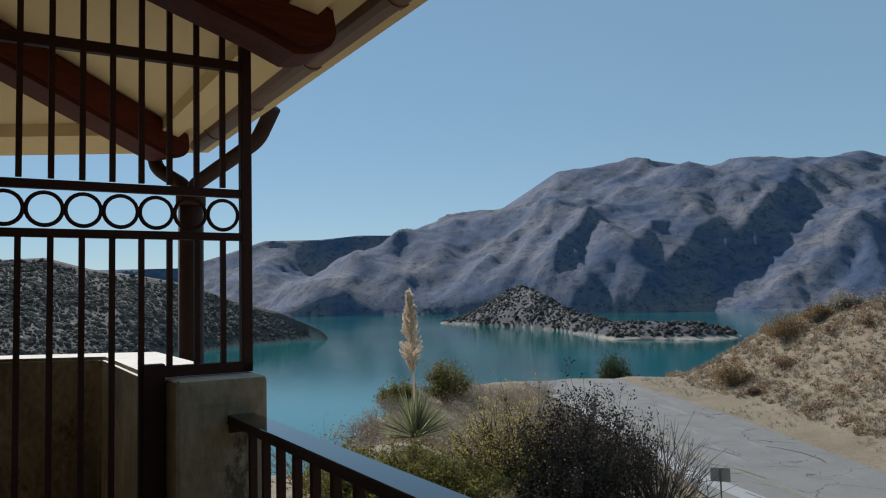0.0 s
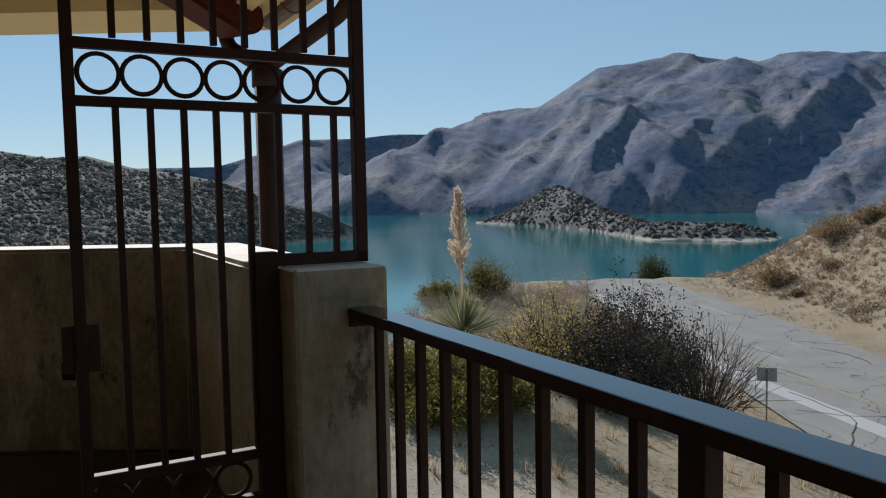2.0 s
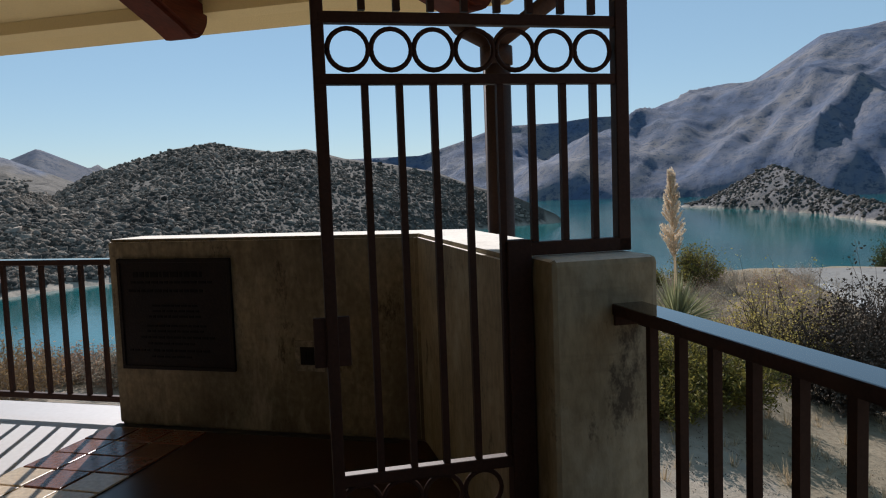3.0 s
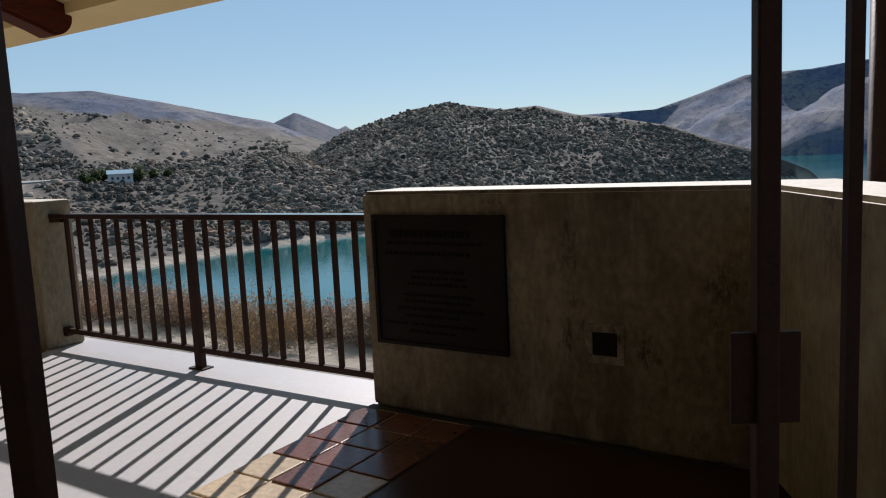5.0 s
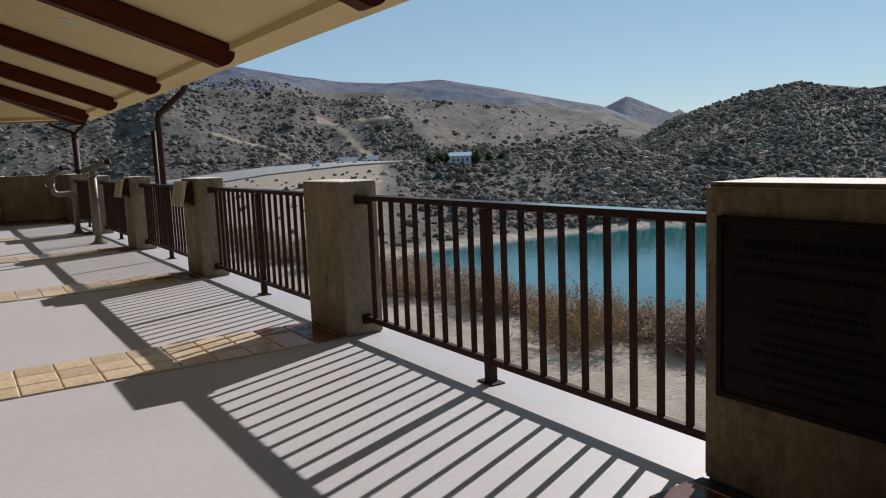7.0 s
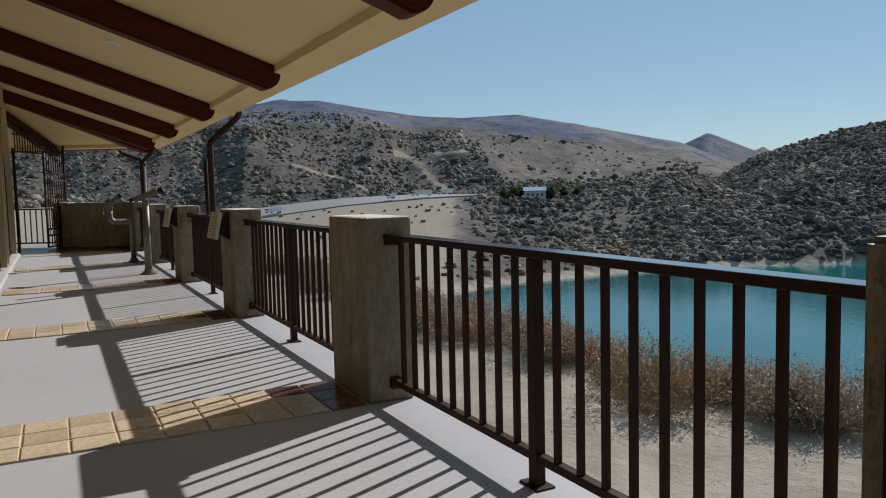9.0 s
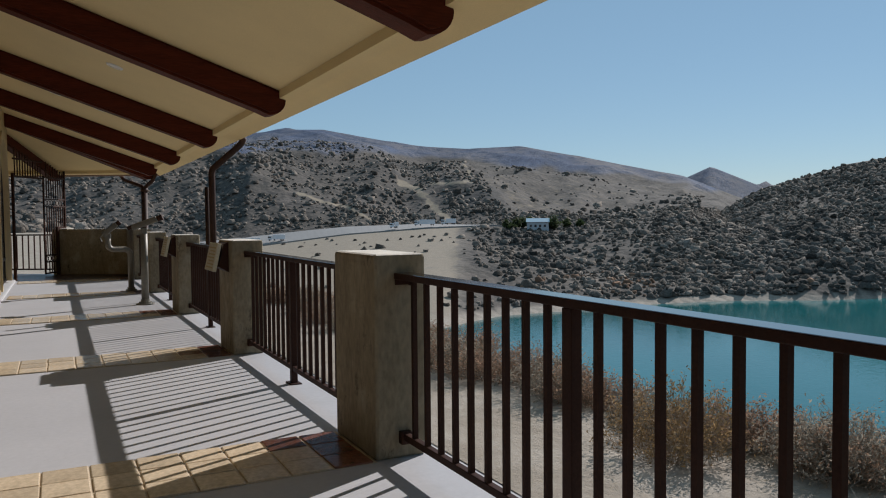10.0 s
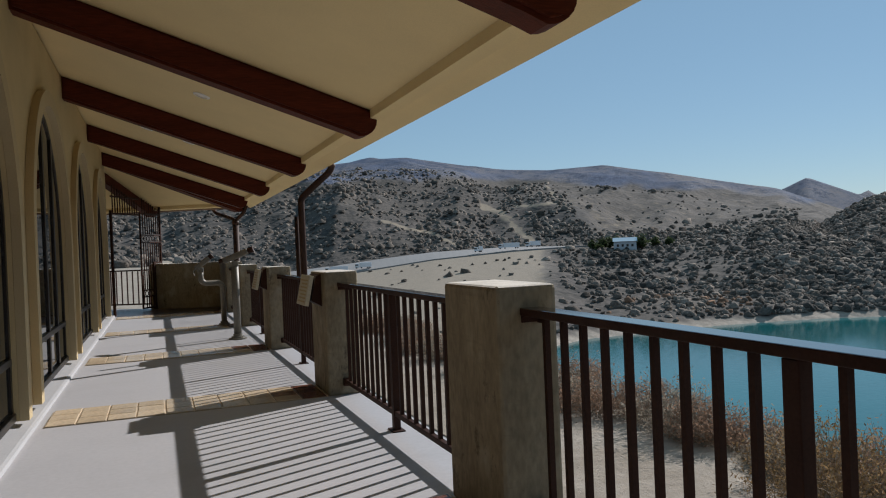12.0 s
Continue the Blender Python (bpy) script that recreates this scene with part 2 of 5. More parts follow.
WATER = bpy.data.materials.new("lake water")
WATER.use_nodes = True
wt = WATER.node_tree
wp = wt.nodes["Principled BSDF"]
wtc = wt.nodes.new("ShaderNodeTexCoord")
wn1 = wt.nodes.new("ShaderNodeTexNoise")
wn1.inputs["Scale"].default_value, wn1.inputs["Detail"].default_value = 0.006, 4
wn2 = wt.nodes.new("ShaderNodeTexNoise")
wn2.inputs["Scale"].default_value, wn2.inputs["Detail"].default_value = 0.7, 5
wt.links.new(wtc.outputs["Object"], wn1.inputs["Vector"])
wt.links.new(wtc.outputs["Object"], wn2.inputs["Vector"])
wr = wt.nodes.new("ShaderNodeValToRGB")
wr.color_ramp.elements[0].position, wr.color_ramp.elements[0].color = 0.35, (0.006, 0.09, 0.095, 1)
wr.color_ramp.elements[1].position, wr.color_ramp.elements[1].color = 0.68, (0.013, 0.155, 0.16, 1)
wt.links.new(wn1.outputs["Fac"], wr.inputs["Fac"])
wt.links.new(wr.outputs["Color"], wp.inputs["Base Color"])
wp.inputs["Roughness"].default_value = 0.08
wp.inputs["IOR"].default_value = 1.33
wb = wt.nodes.new("ShaderNodeBump")
wb.inputs["Strength"].default_value, wb.inputs["Distance"].default_value = 0.14, 0.25
wt.links.new(wn2.outputs["Fac"], wb.inputs["Height"])
wt.links.new(wb.outputs["Normal"], wp.inputs["Normal"])

# earth: soil, scrub and pale cut banks, mixed by the cover painted on the ground mesh
EARTH = bpy.data.materials.new("hillside earth")
EARTH.use_nodes = True
et = EARTH.node_tree
en, el = et.nodes, et.links
ep = en["Principled BSDF"]
ep.inputs["Roughness"].default_value, ep.inputs["Specular IOR Level"].default_value = 0.95, 0.15
etc = en.new("ShaderNodeTexCoord")
ecv = en.new("ShaderNodeAttribute")
ecv.attribute_name = "cover"
esep = en.new("ShaderNodeSeparateColor")
el.new(ecv.outputs["Color"], esep.inputs["Color"])


def enoise(scale, detail=5, rough=0.6):
    q = en.new("ShaderNodeTexNoise")
    q.inputs["Scale"].default_value, q.inputs["Detail"].default_value, q.inputs["Roughness"].default_value = scale, detail, rough
    el.new(etc.outputs["Object"], q.inputs["Vector"])
    return q.outputs["Fac"]


def emix(fac, a, b):
    q = en.new("ShaderNodeMix")
    q.data_type = "RGBA"
    el.new(fac, q.inputs["Factor"])
    for key, v in (("A", a), ("B", b)):
        if isinstance(v, tuple):
            q.inputs[key].default_value = (*v, 1)
        else:
            el.new(v, q.inputs[key])
    return q.outputs["Result"]


def erange(v, a, b, c=0.0, d=1.0):
    q = en.new("ShaderNodeMapRange")
    for key, w in (("From Min", a), ("From Max", b), ("To Min", c), ("To Max", d)):
        q.inputs[key].default_value = w
    el.new(v, q.inputs["Value"])
    return q.outputs["Result"]


def emath(op, a, b):
    q = en.new("ShaderNodeMath")
    q.operation, q.use_clamp = op, True
    el.new(a, q.inputs[0])
    el.new(b, q.inputs[1])
    return q.outputs[0]


soil = emix(erange(enoise(0.35), 0.35, 0.65), (0.215, 0.172, 0.115), (0.29, 0.236, 0.163))
soil = emix(erange(enoise(6.0), 0.45, 0.75), soil, (0.17, 0.125, 0.08))
sand = emix(erange(enoise(1.3), 0.35, 0.65), (0.29, 0.245, 0.195), (0.40, 0.348, 0.29))
sand = emix(erange(enoise(14.0), 0.55, 0.75), sand, (0.30, 0.25, 0.18))
scrub = emix(erange(enoise(0.03), 0.35, 0.65), (0.085, 0.075, 0.064), (0.14, 0.118, 0.098))
scrub = emix(erange(enoise(0.25, 6, 0.75), 0.45, 0.7), scrub, (0.075, 0.068, 0.055))
def eshrubs(scale):
    q = en.new("ShaderNodeTexVoronoi")
    q.inputs["Scale"].default_value, q.inputs["Randomness"].default_value = scale, 1.0
    el.new(etc.outputs["Object"], q.inputs["Vector"])
    return q.outputs["Distance"], q.outputs["Color"]


shrub_d, shrub_c = eshrubs(0.24)
small_d, small_c = eshrubs(0.55)
shade = emix(erange(shrub_d, 0.25, 0.75), (0.05, 0.047, 0.043), (0.128, 0.110, 0.096))
shade = emix(erange(small_d, 0.35, 0.8, 0.0, 0.4), shade, (0.18, 0.152, 0.128))
scrub = emix(erange(enoise(0.02, 7, 0.75), 0.38, 0.62), shade, scrub)
scrub = emix(erange(enoise(0.085, 7, 0.8), 0.5, 0.6), scrub, (0.05, 0.047, 0.043))
# gullies: dark oak scrub with their shadow painted into its tone
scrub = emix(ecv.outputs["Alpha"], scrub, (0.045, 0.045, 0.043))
patchy = emath("ADD", esep.outputs["Red"], erange(enoise(0.11, 6, 0.7), 0.3, 0.7, -0.35, 0.35))
ground_colour = emix(erange(patchy, 0.3, 0.7), soil, scrub)
ground_colour = emix(esep.outputs["Green"], ground_colour, sand)
# distance haze is mixed into this blue-grey rock colour
hazed_rock = emix(erange(enoise(0.007, 8, 0.72), 0.4, 0.62), (0.083, 0.115, 0.19), (0.20, 0.187, 0.192))
hazed_rock = emix(erange(enoise(0.05, 8, 0.85), 0.5, 0.58), hazed_rock, (0.054, 0.077, 0.125))
hazed_rock = emix(erange(enoise(0.02, 10, 0.85), 0.63, 0.72), hazed_rock, (0.36, 0.32, 0.27))
ground_colour = emix(esep.outputs["Blue"], ground_colour, hazed_rock)
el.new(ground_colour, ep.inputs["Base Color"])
ebump = en.new("ShaderNodeBump")
ebump.inputs["Strength"].default_value, ebump.inputs["Distance"].default_value = 0.6, 0.08
el.new(enoise(5.0, 8, 0.7), ebump.inputs["Height"])
ebump2 = en.new("ShaderNodeBump")
ebump2.inputs["Strength"].default_value, ebump2.inputs["Distance"].default_value = 0.8, 4.5
el.new(enoise(0.05, 12, 0.8), ebump2.inputs["Height"])
el.new(ebump.outputs["Normal"], ebump2.inputs["Normal"])
ebump3 = en.new("ShaderNodeBump")
ebump3.invert = True
ebump3.inputs["Distance"].default_value = 0.9
el.new(shrub_d, ebump3.inputs["Height"])
el.new(erange(esep.outputs["Red"], 0.2, 0.9, 0.0, 0.5), ebump3.inputs["Strength"])
el.new(ebump.outputs["Normal"], ebump3.inputs["Normal"])
emn = en.new("ShaderNodeMix")
emn.data_type = "VECTOR"
el.new(esep.outputs["Blue"], emn.inputs["Factor"])
el.new(ebump3.outputs["Normal"], emn.inputs["A"])
el.new(ebump2.outputs["Normal"], emn.inputs["B"])
el.new(emn.outputs["Result"], ep.inputs["Normal"])


# ---------------------------------------------------------------- mesh helpers
def part(name, bm, material, parent=None, label="", smooth=False):
    """Links a bmesh as one mesh object, under a thing or a part if one is given."""
    me = bpy.data.meshes.new(name)
    bmesh.ops.recalc_face_normals(bm, faces=bm.faces)
    if smooth:
        for f in bm.faces:
            f.smooth = True
    bm.to_mesh(me)
    bm.free()
    me.materials.append(material)
    ob = new(name, me)
    ob.parent = parent
    if label:
        tagged(ob, label)
    return ob


def raw(name, verts, faces, material, parent=None, smooth=False):
    me = bpy.data.meshes.new(name)
    verts = np.asarray(verts, dtype=np.float32)
    faces = np.asarray(faces, dtype=np.int32)
    k = faces.shape[1]
    me.vertices.add(len(verts))
    me.vertices.foreach_set("co", verts.ravel())
    me.loops.add(faces.size)
    me.loops.foreach_set("vertex_index", faces.ravel())
    me.polygons.add(len(faces))
    me.polygons.foreach_set("loop_start", np.arange(0, faces.size, k, dtype=np.int32))
    me.polygons.foreach_set("loop_total", np.full(len(faces), k, dtype=np.int32))
    me.polygons.foreach_set("use_smooth", np.full(len(faces), smooth))
    me.update(calc_edges=True)
    me.materials.append(material)
    ob = new(name, me)
    ob.parent = parent
    return ob


def thing(name, label, category, group="", at=(0, 0, 0), kind=""):
    ob = new(name)
    ob.empty_display_size = 0.1
    ob.location = at
    return tagged(ob, label, category, group, kind)


def box(bm, lo, hi, m=None, bevel=0.0):
    """An upright box between two corners, turned by m, its edges rounded by bevel."""
    c = [(a + b) / 2 for a, b in zip(lo, hi)]
    s = [abs(b - a) for a, b in zip(lo, hi)]
    made = bmesh.ops.create_cube(bm, size=1.0, matrix=(m or Matrix()) @ Matrix.Translation(c) @ Matrix.Diagonal((*s, 1)))
    if bevel:
        edges = {e for v in made["verts"] for e in v.link_edges}
        bmesh.ops.bevel(bm, geom=list(edges), offset=bevel, segments=2, affect="EDGES", profile=0.5)
    return bm


def boxed(lo, hi, m=None, bevel=0.0):
    return box(bmesh.new(), lo, hi, m, bevel)


def tube(bm, pts, r, sides=8, r_end=None):
    """A round bar or pipe along points."""
    pts = [Vector(p) for p in pts]
    rings = []
    side = None
    for i, p in enumerate(pts):
        d = (pts[min(i + 1, len(pts) - 1)] - pts[max(i - 1, 0)]).normalized()
        if side is None:
            side = d.orthogonal().normalized()
        side = (side - d * side.dot(d)).normalized()
        up = d.cross(side)
        q = r if r_end is None else r + (r_end - r) * i / (len(pts) - 1)
        rings.append([bm.verts.new(p + (side * math.cos(a) + up * math.sin(a)) * q) for a in (2 * math.pi * k / sides for k in range(sides))])
    for a, b in zip(rings, rings[1:]):
        for k in range(sides):
            bm.faces.new((a[k], a[(k + 1) % sides], b[(k + 1) % sides], b[k]))
    bm.faces.new(rings[0][::-1])
    bm.faces.new(rings[-1])
    return bm


def bend(pts, n=6, cut=0.12):
    """Rounds the corners of a line of points."""
    pts = [Vector(p) for p in pts]
    out = [pts[0]]
    for a, b, c in zip(pts, pts[1:], pts[2:]):
        p, q = b + (a - b).normalized() * cut, b + (c - b).normalized() * cut
        out += [p.lerp(b, t).lerp(b.lerp(q, t), t) for t in (k / n for k in range(n + 1))]
    return out + [pts[-1]]


def prism(bm, outline, h0, h1, axis="z", m=None):
    """A flat outline pushed out between two heights along an axis."""
    put = {"z": lambda a, b, h: (a, b, h), "x": lambda a, b, h: (h, a, b), "y": lambda a, b, h: (a, h, b)}[axis]
    m = m or Matrix()
    lo = [bm.verts.new(m @ Vector(put(a, b, h0))) for a, b in outline]
    hi = [bm.verts.new(m @ Vector(put(a, b, h1))) for a, b in outline]
    n = len(outline)
    f = [bm.faces.new(lo[::-1]), bm.faces.new(hi)]
    for i in range(n):
        bm.faces.new((lo[i], lo[(i + 1) % n], hi[(i + 1) % n], hi[i]))
    bmesh.ops.triangulate(bm, faces=f)
    return bm


# ---------------------------------------------------------------- noise and the lie of the land
def vnoise(x, y, seed=0):
    xi, yi = np.floor(x).astype(np.int64), np.floor(y).astype(np.int64)
    fx, fy = x - xi, y - yi
    fx, fy = fx * fx * (3 - 2 * fx), fy * fy * (3 - 2 * fy)

    def h(i, j):
        n = (i * 374761393 + j * 668265263 + seed * 974634777) & 0xFFFFFFFF
        n = ((n ^ (n >> 13)) * 1274126177) & 0xFFFFFFFF
        return ((n ^ (n >> 16)) & 0xFFFF) / 65535.0

    return (h(xi, yi) * (1 - fx) + h(xi + 1, yi) * fx) * (1 - fy) + (h(xi, yi + 1) * (1 - fx) + h(xi + 1, yi + 1) * fx) * fy


def fbm(x, y, octaves=5, seed=0, ridge=False, gain=0.5):
    total, amp, norm = 0, 1.0, 0.0
    for k in range(octaves):
        n = vnoise(x * 2 ** k + 17.3 * k, y * 2 ** k - 9.1 * k, seed + k)
        if ridge:
            n = 1 - np.abs(2 * n - 1)
        total, norm, amp = total + n * amp, norm + amp, amp * gain
    return total / norm


def smooth(t):
    t = np.clip(t, 0, 1)
    return t * t * (3 - 2 * t)


EYE0 = 1.45
LAKE = -35.0
C0 = (2.0, 2.5)


def table(a, *pairs):
    return np.interp(a, [p[0] for p in pairs], [p[1] for p in pairs])


def near_land(x, y):
    q = 0.85 * x - 0.53 * y
    z = table(q, (-30, -1.0), (2, -1.2), (6, -2.6), (12, -4.1), (18, -4.5), (22, -5.0), (26, -6.1), (30, -6.4), (200, -6.9))
    keep = smooth((y - 1) / 7) * (1 - smooth((x - 13) / 10))
    z = z + (np.maximum(z, -1.25 - 0.03 * np.maximum(x - 6, 0)) - z) * keep
    z = z + (-6.45 - z) * smooth((-y - 4.5) / 5.5) * smooth((x - 2) / 12)
    z = z + 1.9 * np.exp(-((x - 23) ** 2 / 40 + (y - 1.6) ** 2 / 9))
    edge = table(y, (-30, 74), (-8, 72), (-3, 71), (2, 64), (5, 44), (7.5, 22), (9.5, 13.6), (12, 11.5), (16, 10.9), (60, 10.9))
    z = z - 0.5 * np.maximum(x - edge, 0)
    az = np.degrees(np.arctan2(y - 1.2, x - 0.9))
    crest = table(az, (-60, -1.0), (-41, -0.7), (-38, -0.3), (-33, 0.35), (-30, 0.0), (-28, -0.6), (-25, -1.5), (-22.3, -2.6), (-19, -5.2), (-17, -6.5))
    t = smooth((-19.4 - y + 1.2 * (vnoise(x * 0.2, y * 0.2, 5) - 0.5)) / 13.5)
    hill = -6.4 + (crest + 6.4) * t - 0.5 * np.maximum(np.hypot(x, y) - 74, 0)
    z = np.where(y < -18, np.maximum(np.where(x > 72, z, -6.45), np.where(az < -16.5, hill, -50)), z)
    z = z + 0.10 * (fbm(x * 0.5, y * 0.5, 4, 3) - 0.5) + 0.35 * t * (fbm(x * 0.35, y * 0.35, 4, 8) - 0.5)
    return z


def far_land(a, r, x, y):
    def top(el, dist):
        return EYE0 + dist * np.tan(np.radians(el))

    out = np.full_like(r, -60.0)
    # mountains beyond the lake
    foot = table(a, (-75, 1300), (-12, 1450), (-6, 1560), (6, 1700), (30, 1800))
    crest = 2500.0
    el = table(a, (-80, 7), (-41, 7.3), (-37.7, 8), (-35, 7.6), (-31.7, 8.6), (-27.9, 8.3), (-25.2, 8.9), (-22.3, 8.75), (-17.2, 9.8), (-14, 9.45),
               (-11.1, 9.2), (-6.9, 6.6), (-3.1, 6.2), (1, 4.75), (4, 4.8), (7, 4.5), (11, 4.45), (14, 3.4), (17, 2.5), (23, 2.4), (30, 1.5), (45, 0.5), (130, 0.5), (180, 4))
    s = np.clip((r - foot) / (crest - foot), 0, 1)
    wx, wy = x + 160 * (fbm(x / 500, y / 500, 3, 31) - 0.5), y + 160 * (fbm(x / 500, y / 500, 3, 37) - 0.5)
    carve = fbm(wx / 620, wy / 620, 6, 11, ridge=True, gain=0.52)
    h = LAKE + (top(el, crest) - LAKE) * (s ** 0.9)
    am = np.radians(a) * 2000 + 150 * (fbm(x / 420, y / 420, 4, 33) - 0.5)
    spurs = fbm((am + 0.55 * (r - 1800)) / 560, r / 2300, 3, 13, ridge=True, gain=0.5)
    ribs = fbm((am - 0.4 * (r - 1800) + 40 * (fbm(x / 150, y / 150, 3, 35) - 0.5)) / 190, r / 1500, 3, 19, ridge=True, gain=0.55)
    gullies = fbm((am + 0.25 * (r - 1800) + 30 * (fbm(x / 90, y / 90, 3, 36) - 0.5)) / 74, r / 620, 3, 23, ridge=True, gain=0.6)
    detail = fbm(wx / 120, wy / 120, 4, 17, ridge=True, gain=0.6)
    h = h + ((carve - 0.66) * 110 + (spurs - 0.6) * 460) * (s ** 0.5) * (1 - s) ** 0.6 + ((detail - 0.6) * 22 + (ribs - 0.6) * 105 + (gullies - 0.6) * 40) * s ** 0.4 * (1.03 - s) ** 0.4
    h = np.where(r > crest, top(el, crest) - (r - crest) * 0.16, h)
    out = np.maximum(out, h - 0.3 * np.maximum(foot - r, 0))
    # peninsula with a pointed hill in the lake
    front = table(a, (-24.5, 640), (-22, 590), (-16, 600), (-14, 620), (-11.2, 765), (-7.3, 890), (-2.8, 1010), (-1.8, 1040)) + 50 * (fbm(a * 0.6, a * 0 + 3, 4, 24) - 0.5)
    back = front + table(a, (-24.5, 60), (-20, 120), (-12, 150), (-8, 260), (-3, 120), (-1.8, 10))
    mid = (front + back) / 2
    el = table(a, (-24.5, -3.6), (-22.6, -2.8), (-20, -2.15), (-17.5, -2.0), (-15, -2.15), (-12.8, -1.55), (-11.4, -1.0), (-10.2, -0.2), (-9.2, 0.4), (-8.1, 0.66), (-7.2, 0.42), (-6.3, -0.25), (-5.2, -0.75), (-4.2, -1.35), (-3, -1.7), (-1.5, -2.2))
    s = np.clip(1 - np.abs(r - mid) / np.maximum((back - front) / 2, 1), 0, 1)
    h = LAKE - 1 + (top(el, mid) - LAKE + 1) * s ** 0.75 + 15 * (fbm(x / 70, y / 70, 5, 21, ridge=True) - 0.66) * smooth(s * 3) * (1 - 0.6 * s)
    out = np.maximum(out, np.where((s > 0) & (a > -24.5) & (a < -1.5), h, -60))
    # dark hill on the near side of the cove
    foot = table(a, (4, 800), (7, 720), (12, 655), (20, 520), (30, 405), (36, 368), (42, 352), (48, 360))
    el = table(a, (4, -3.2), (7, -2.2), (10, -0.8), (12.7, 0), (16, 1.3), (19.4, 2), (22.7, 2.5), (25.5, 3.3), (28, 3.15), (32.3, 3.85), (35, 3.45), (38, 2.5), (40.2, 1.7), (44, -0.4), (48, -2.5))
    crest = 720.0 + 0 * foot
    s = np.clip((r - foot) / np.maximum(crest - foot, 40), 0, 1)
    h = LAKE + (top(el, crest) - LAKE) * s ** 0.78 + (50 * (fbm(wx / 210, wy / 210, 5, 41, ridge=True) - 0.7) + 40 * (fbm(np.radians(a) * 550 / 85 + wx / 600, r / 400, 4, 43, ridge=True) - 0.62)) * s ** 0.95 * (1 - s) ** 0.5
    h = np.where(r > crest, top(el, crest) - (r - crest) * 0.3, h)
    out = np.maximum(out, np.where((a > 4) & (a < 48), h - 0.3 * np.maximum(foot - r, 0), -60))
    # cone behind the saddle
    el = 3.62 - np.abs(a - 43.4) * 0.45
    h = np.where(np.abs(a - 43.4) < 9, top(el, 1500) - np.abs(r - 1500) * 0.35, -60)
    out = np.maximum(out, h)
    # long slope with the highway bench and the ridge above it
    foot = table(a, (36, 380), (42, 352), (49.5, 322), (54, 300), (58.5, 285), (63, 252), (70, 232), (80, 215), (130, 200))
    em = table(a, (36, -2.2), (45, 0.0), (50, -0.4), (54, -0.75), (57, -0.65), (59, -0.5), (64, -0.65), (70, -1.05), (76, -1.75), (85, -2.6), (130, -4))
    el = table(a, (36, 0), (41, 1.2), (45.2, 3.0), (52, 4.5), (57, 5.5), (61, 5.35), (65, 5.6), (71.8, 6.8), (77, 6.45), (85, 6.0), (100, 5), (130, 4))
    mid, crest = 520.0, 1250.0
    zm = top(em, mid)
    shelf = (0.8 + 4.0 * smooth((a - 58) / 18)) * smooth((r - 506) / 28)
    s1 = np.clip((r - foot) / (mid - 14 - foot), 0, 1)
    s2 = np.clip((r - mid - 12) / (crest - mid - 12), 0, 1)
    rough = 1 - smooth((a - 60) / 3) * (1 - smooth((a - 82) / 6))
    h1 = LAKE + (zm - LAKE) * s1 ** 0.85 + 13 * rough * (fbm(wx / 90, wy / 90, 5, 51, ridge=True) - 0.66) * np.sin(np.pi * s1)
    h2 = zm + shelf + (top(el, crest) - zm - shelf) * s2 ** 0.92 + (115 * (fbm(wx / 330, wy / 330, 6, 61, ridge=True) - 0.68) + 85 * (fbm(np.radians(a) * 900 / 130 + wx / 700, r / 700, 5, 63, ridge=True) - 0.62)) * s2 ** 0.5 * (1 - s2) ** 0.5
    h2 = np.where(r > crest, top(el, crest) - (r - crest) * 0.2, h2)
    out = np.maximum(out, np.where((a > 36) & (a < 150), np.where(r < mid, h1, h2) - 0.3 * np.maximum(foot - r, 0), -60))
    return out


def land(x, y):
    dx, dy = x - C0[0], y - C0[1]
    r, a = np.hypot(dx, dy), np.degrees(np.arctan2(dy, dx))
    return np.maximum(near_land(x, y), far_land(a, r, x, y))


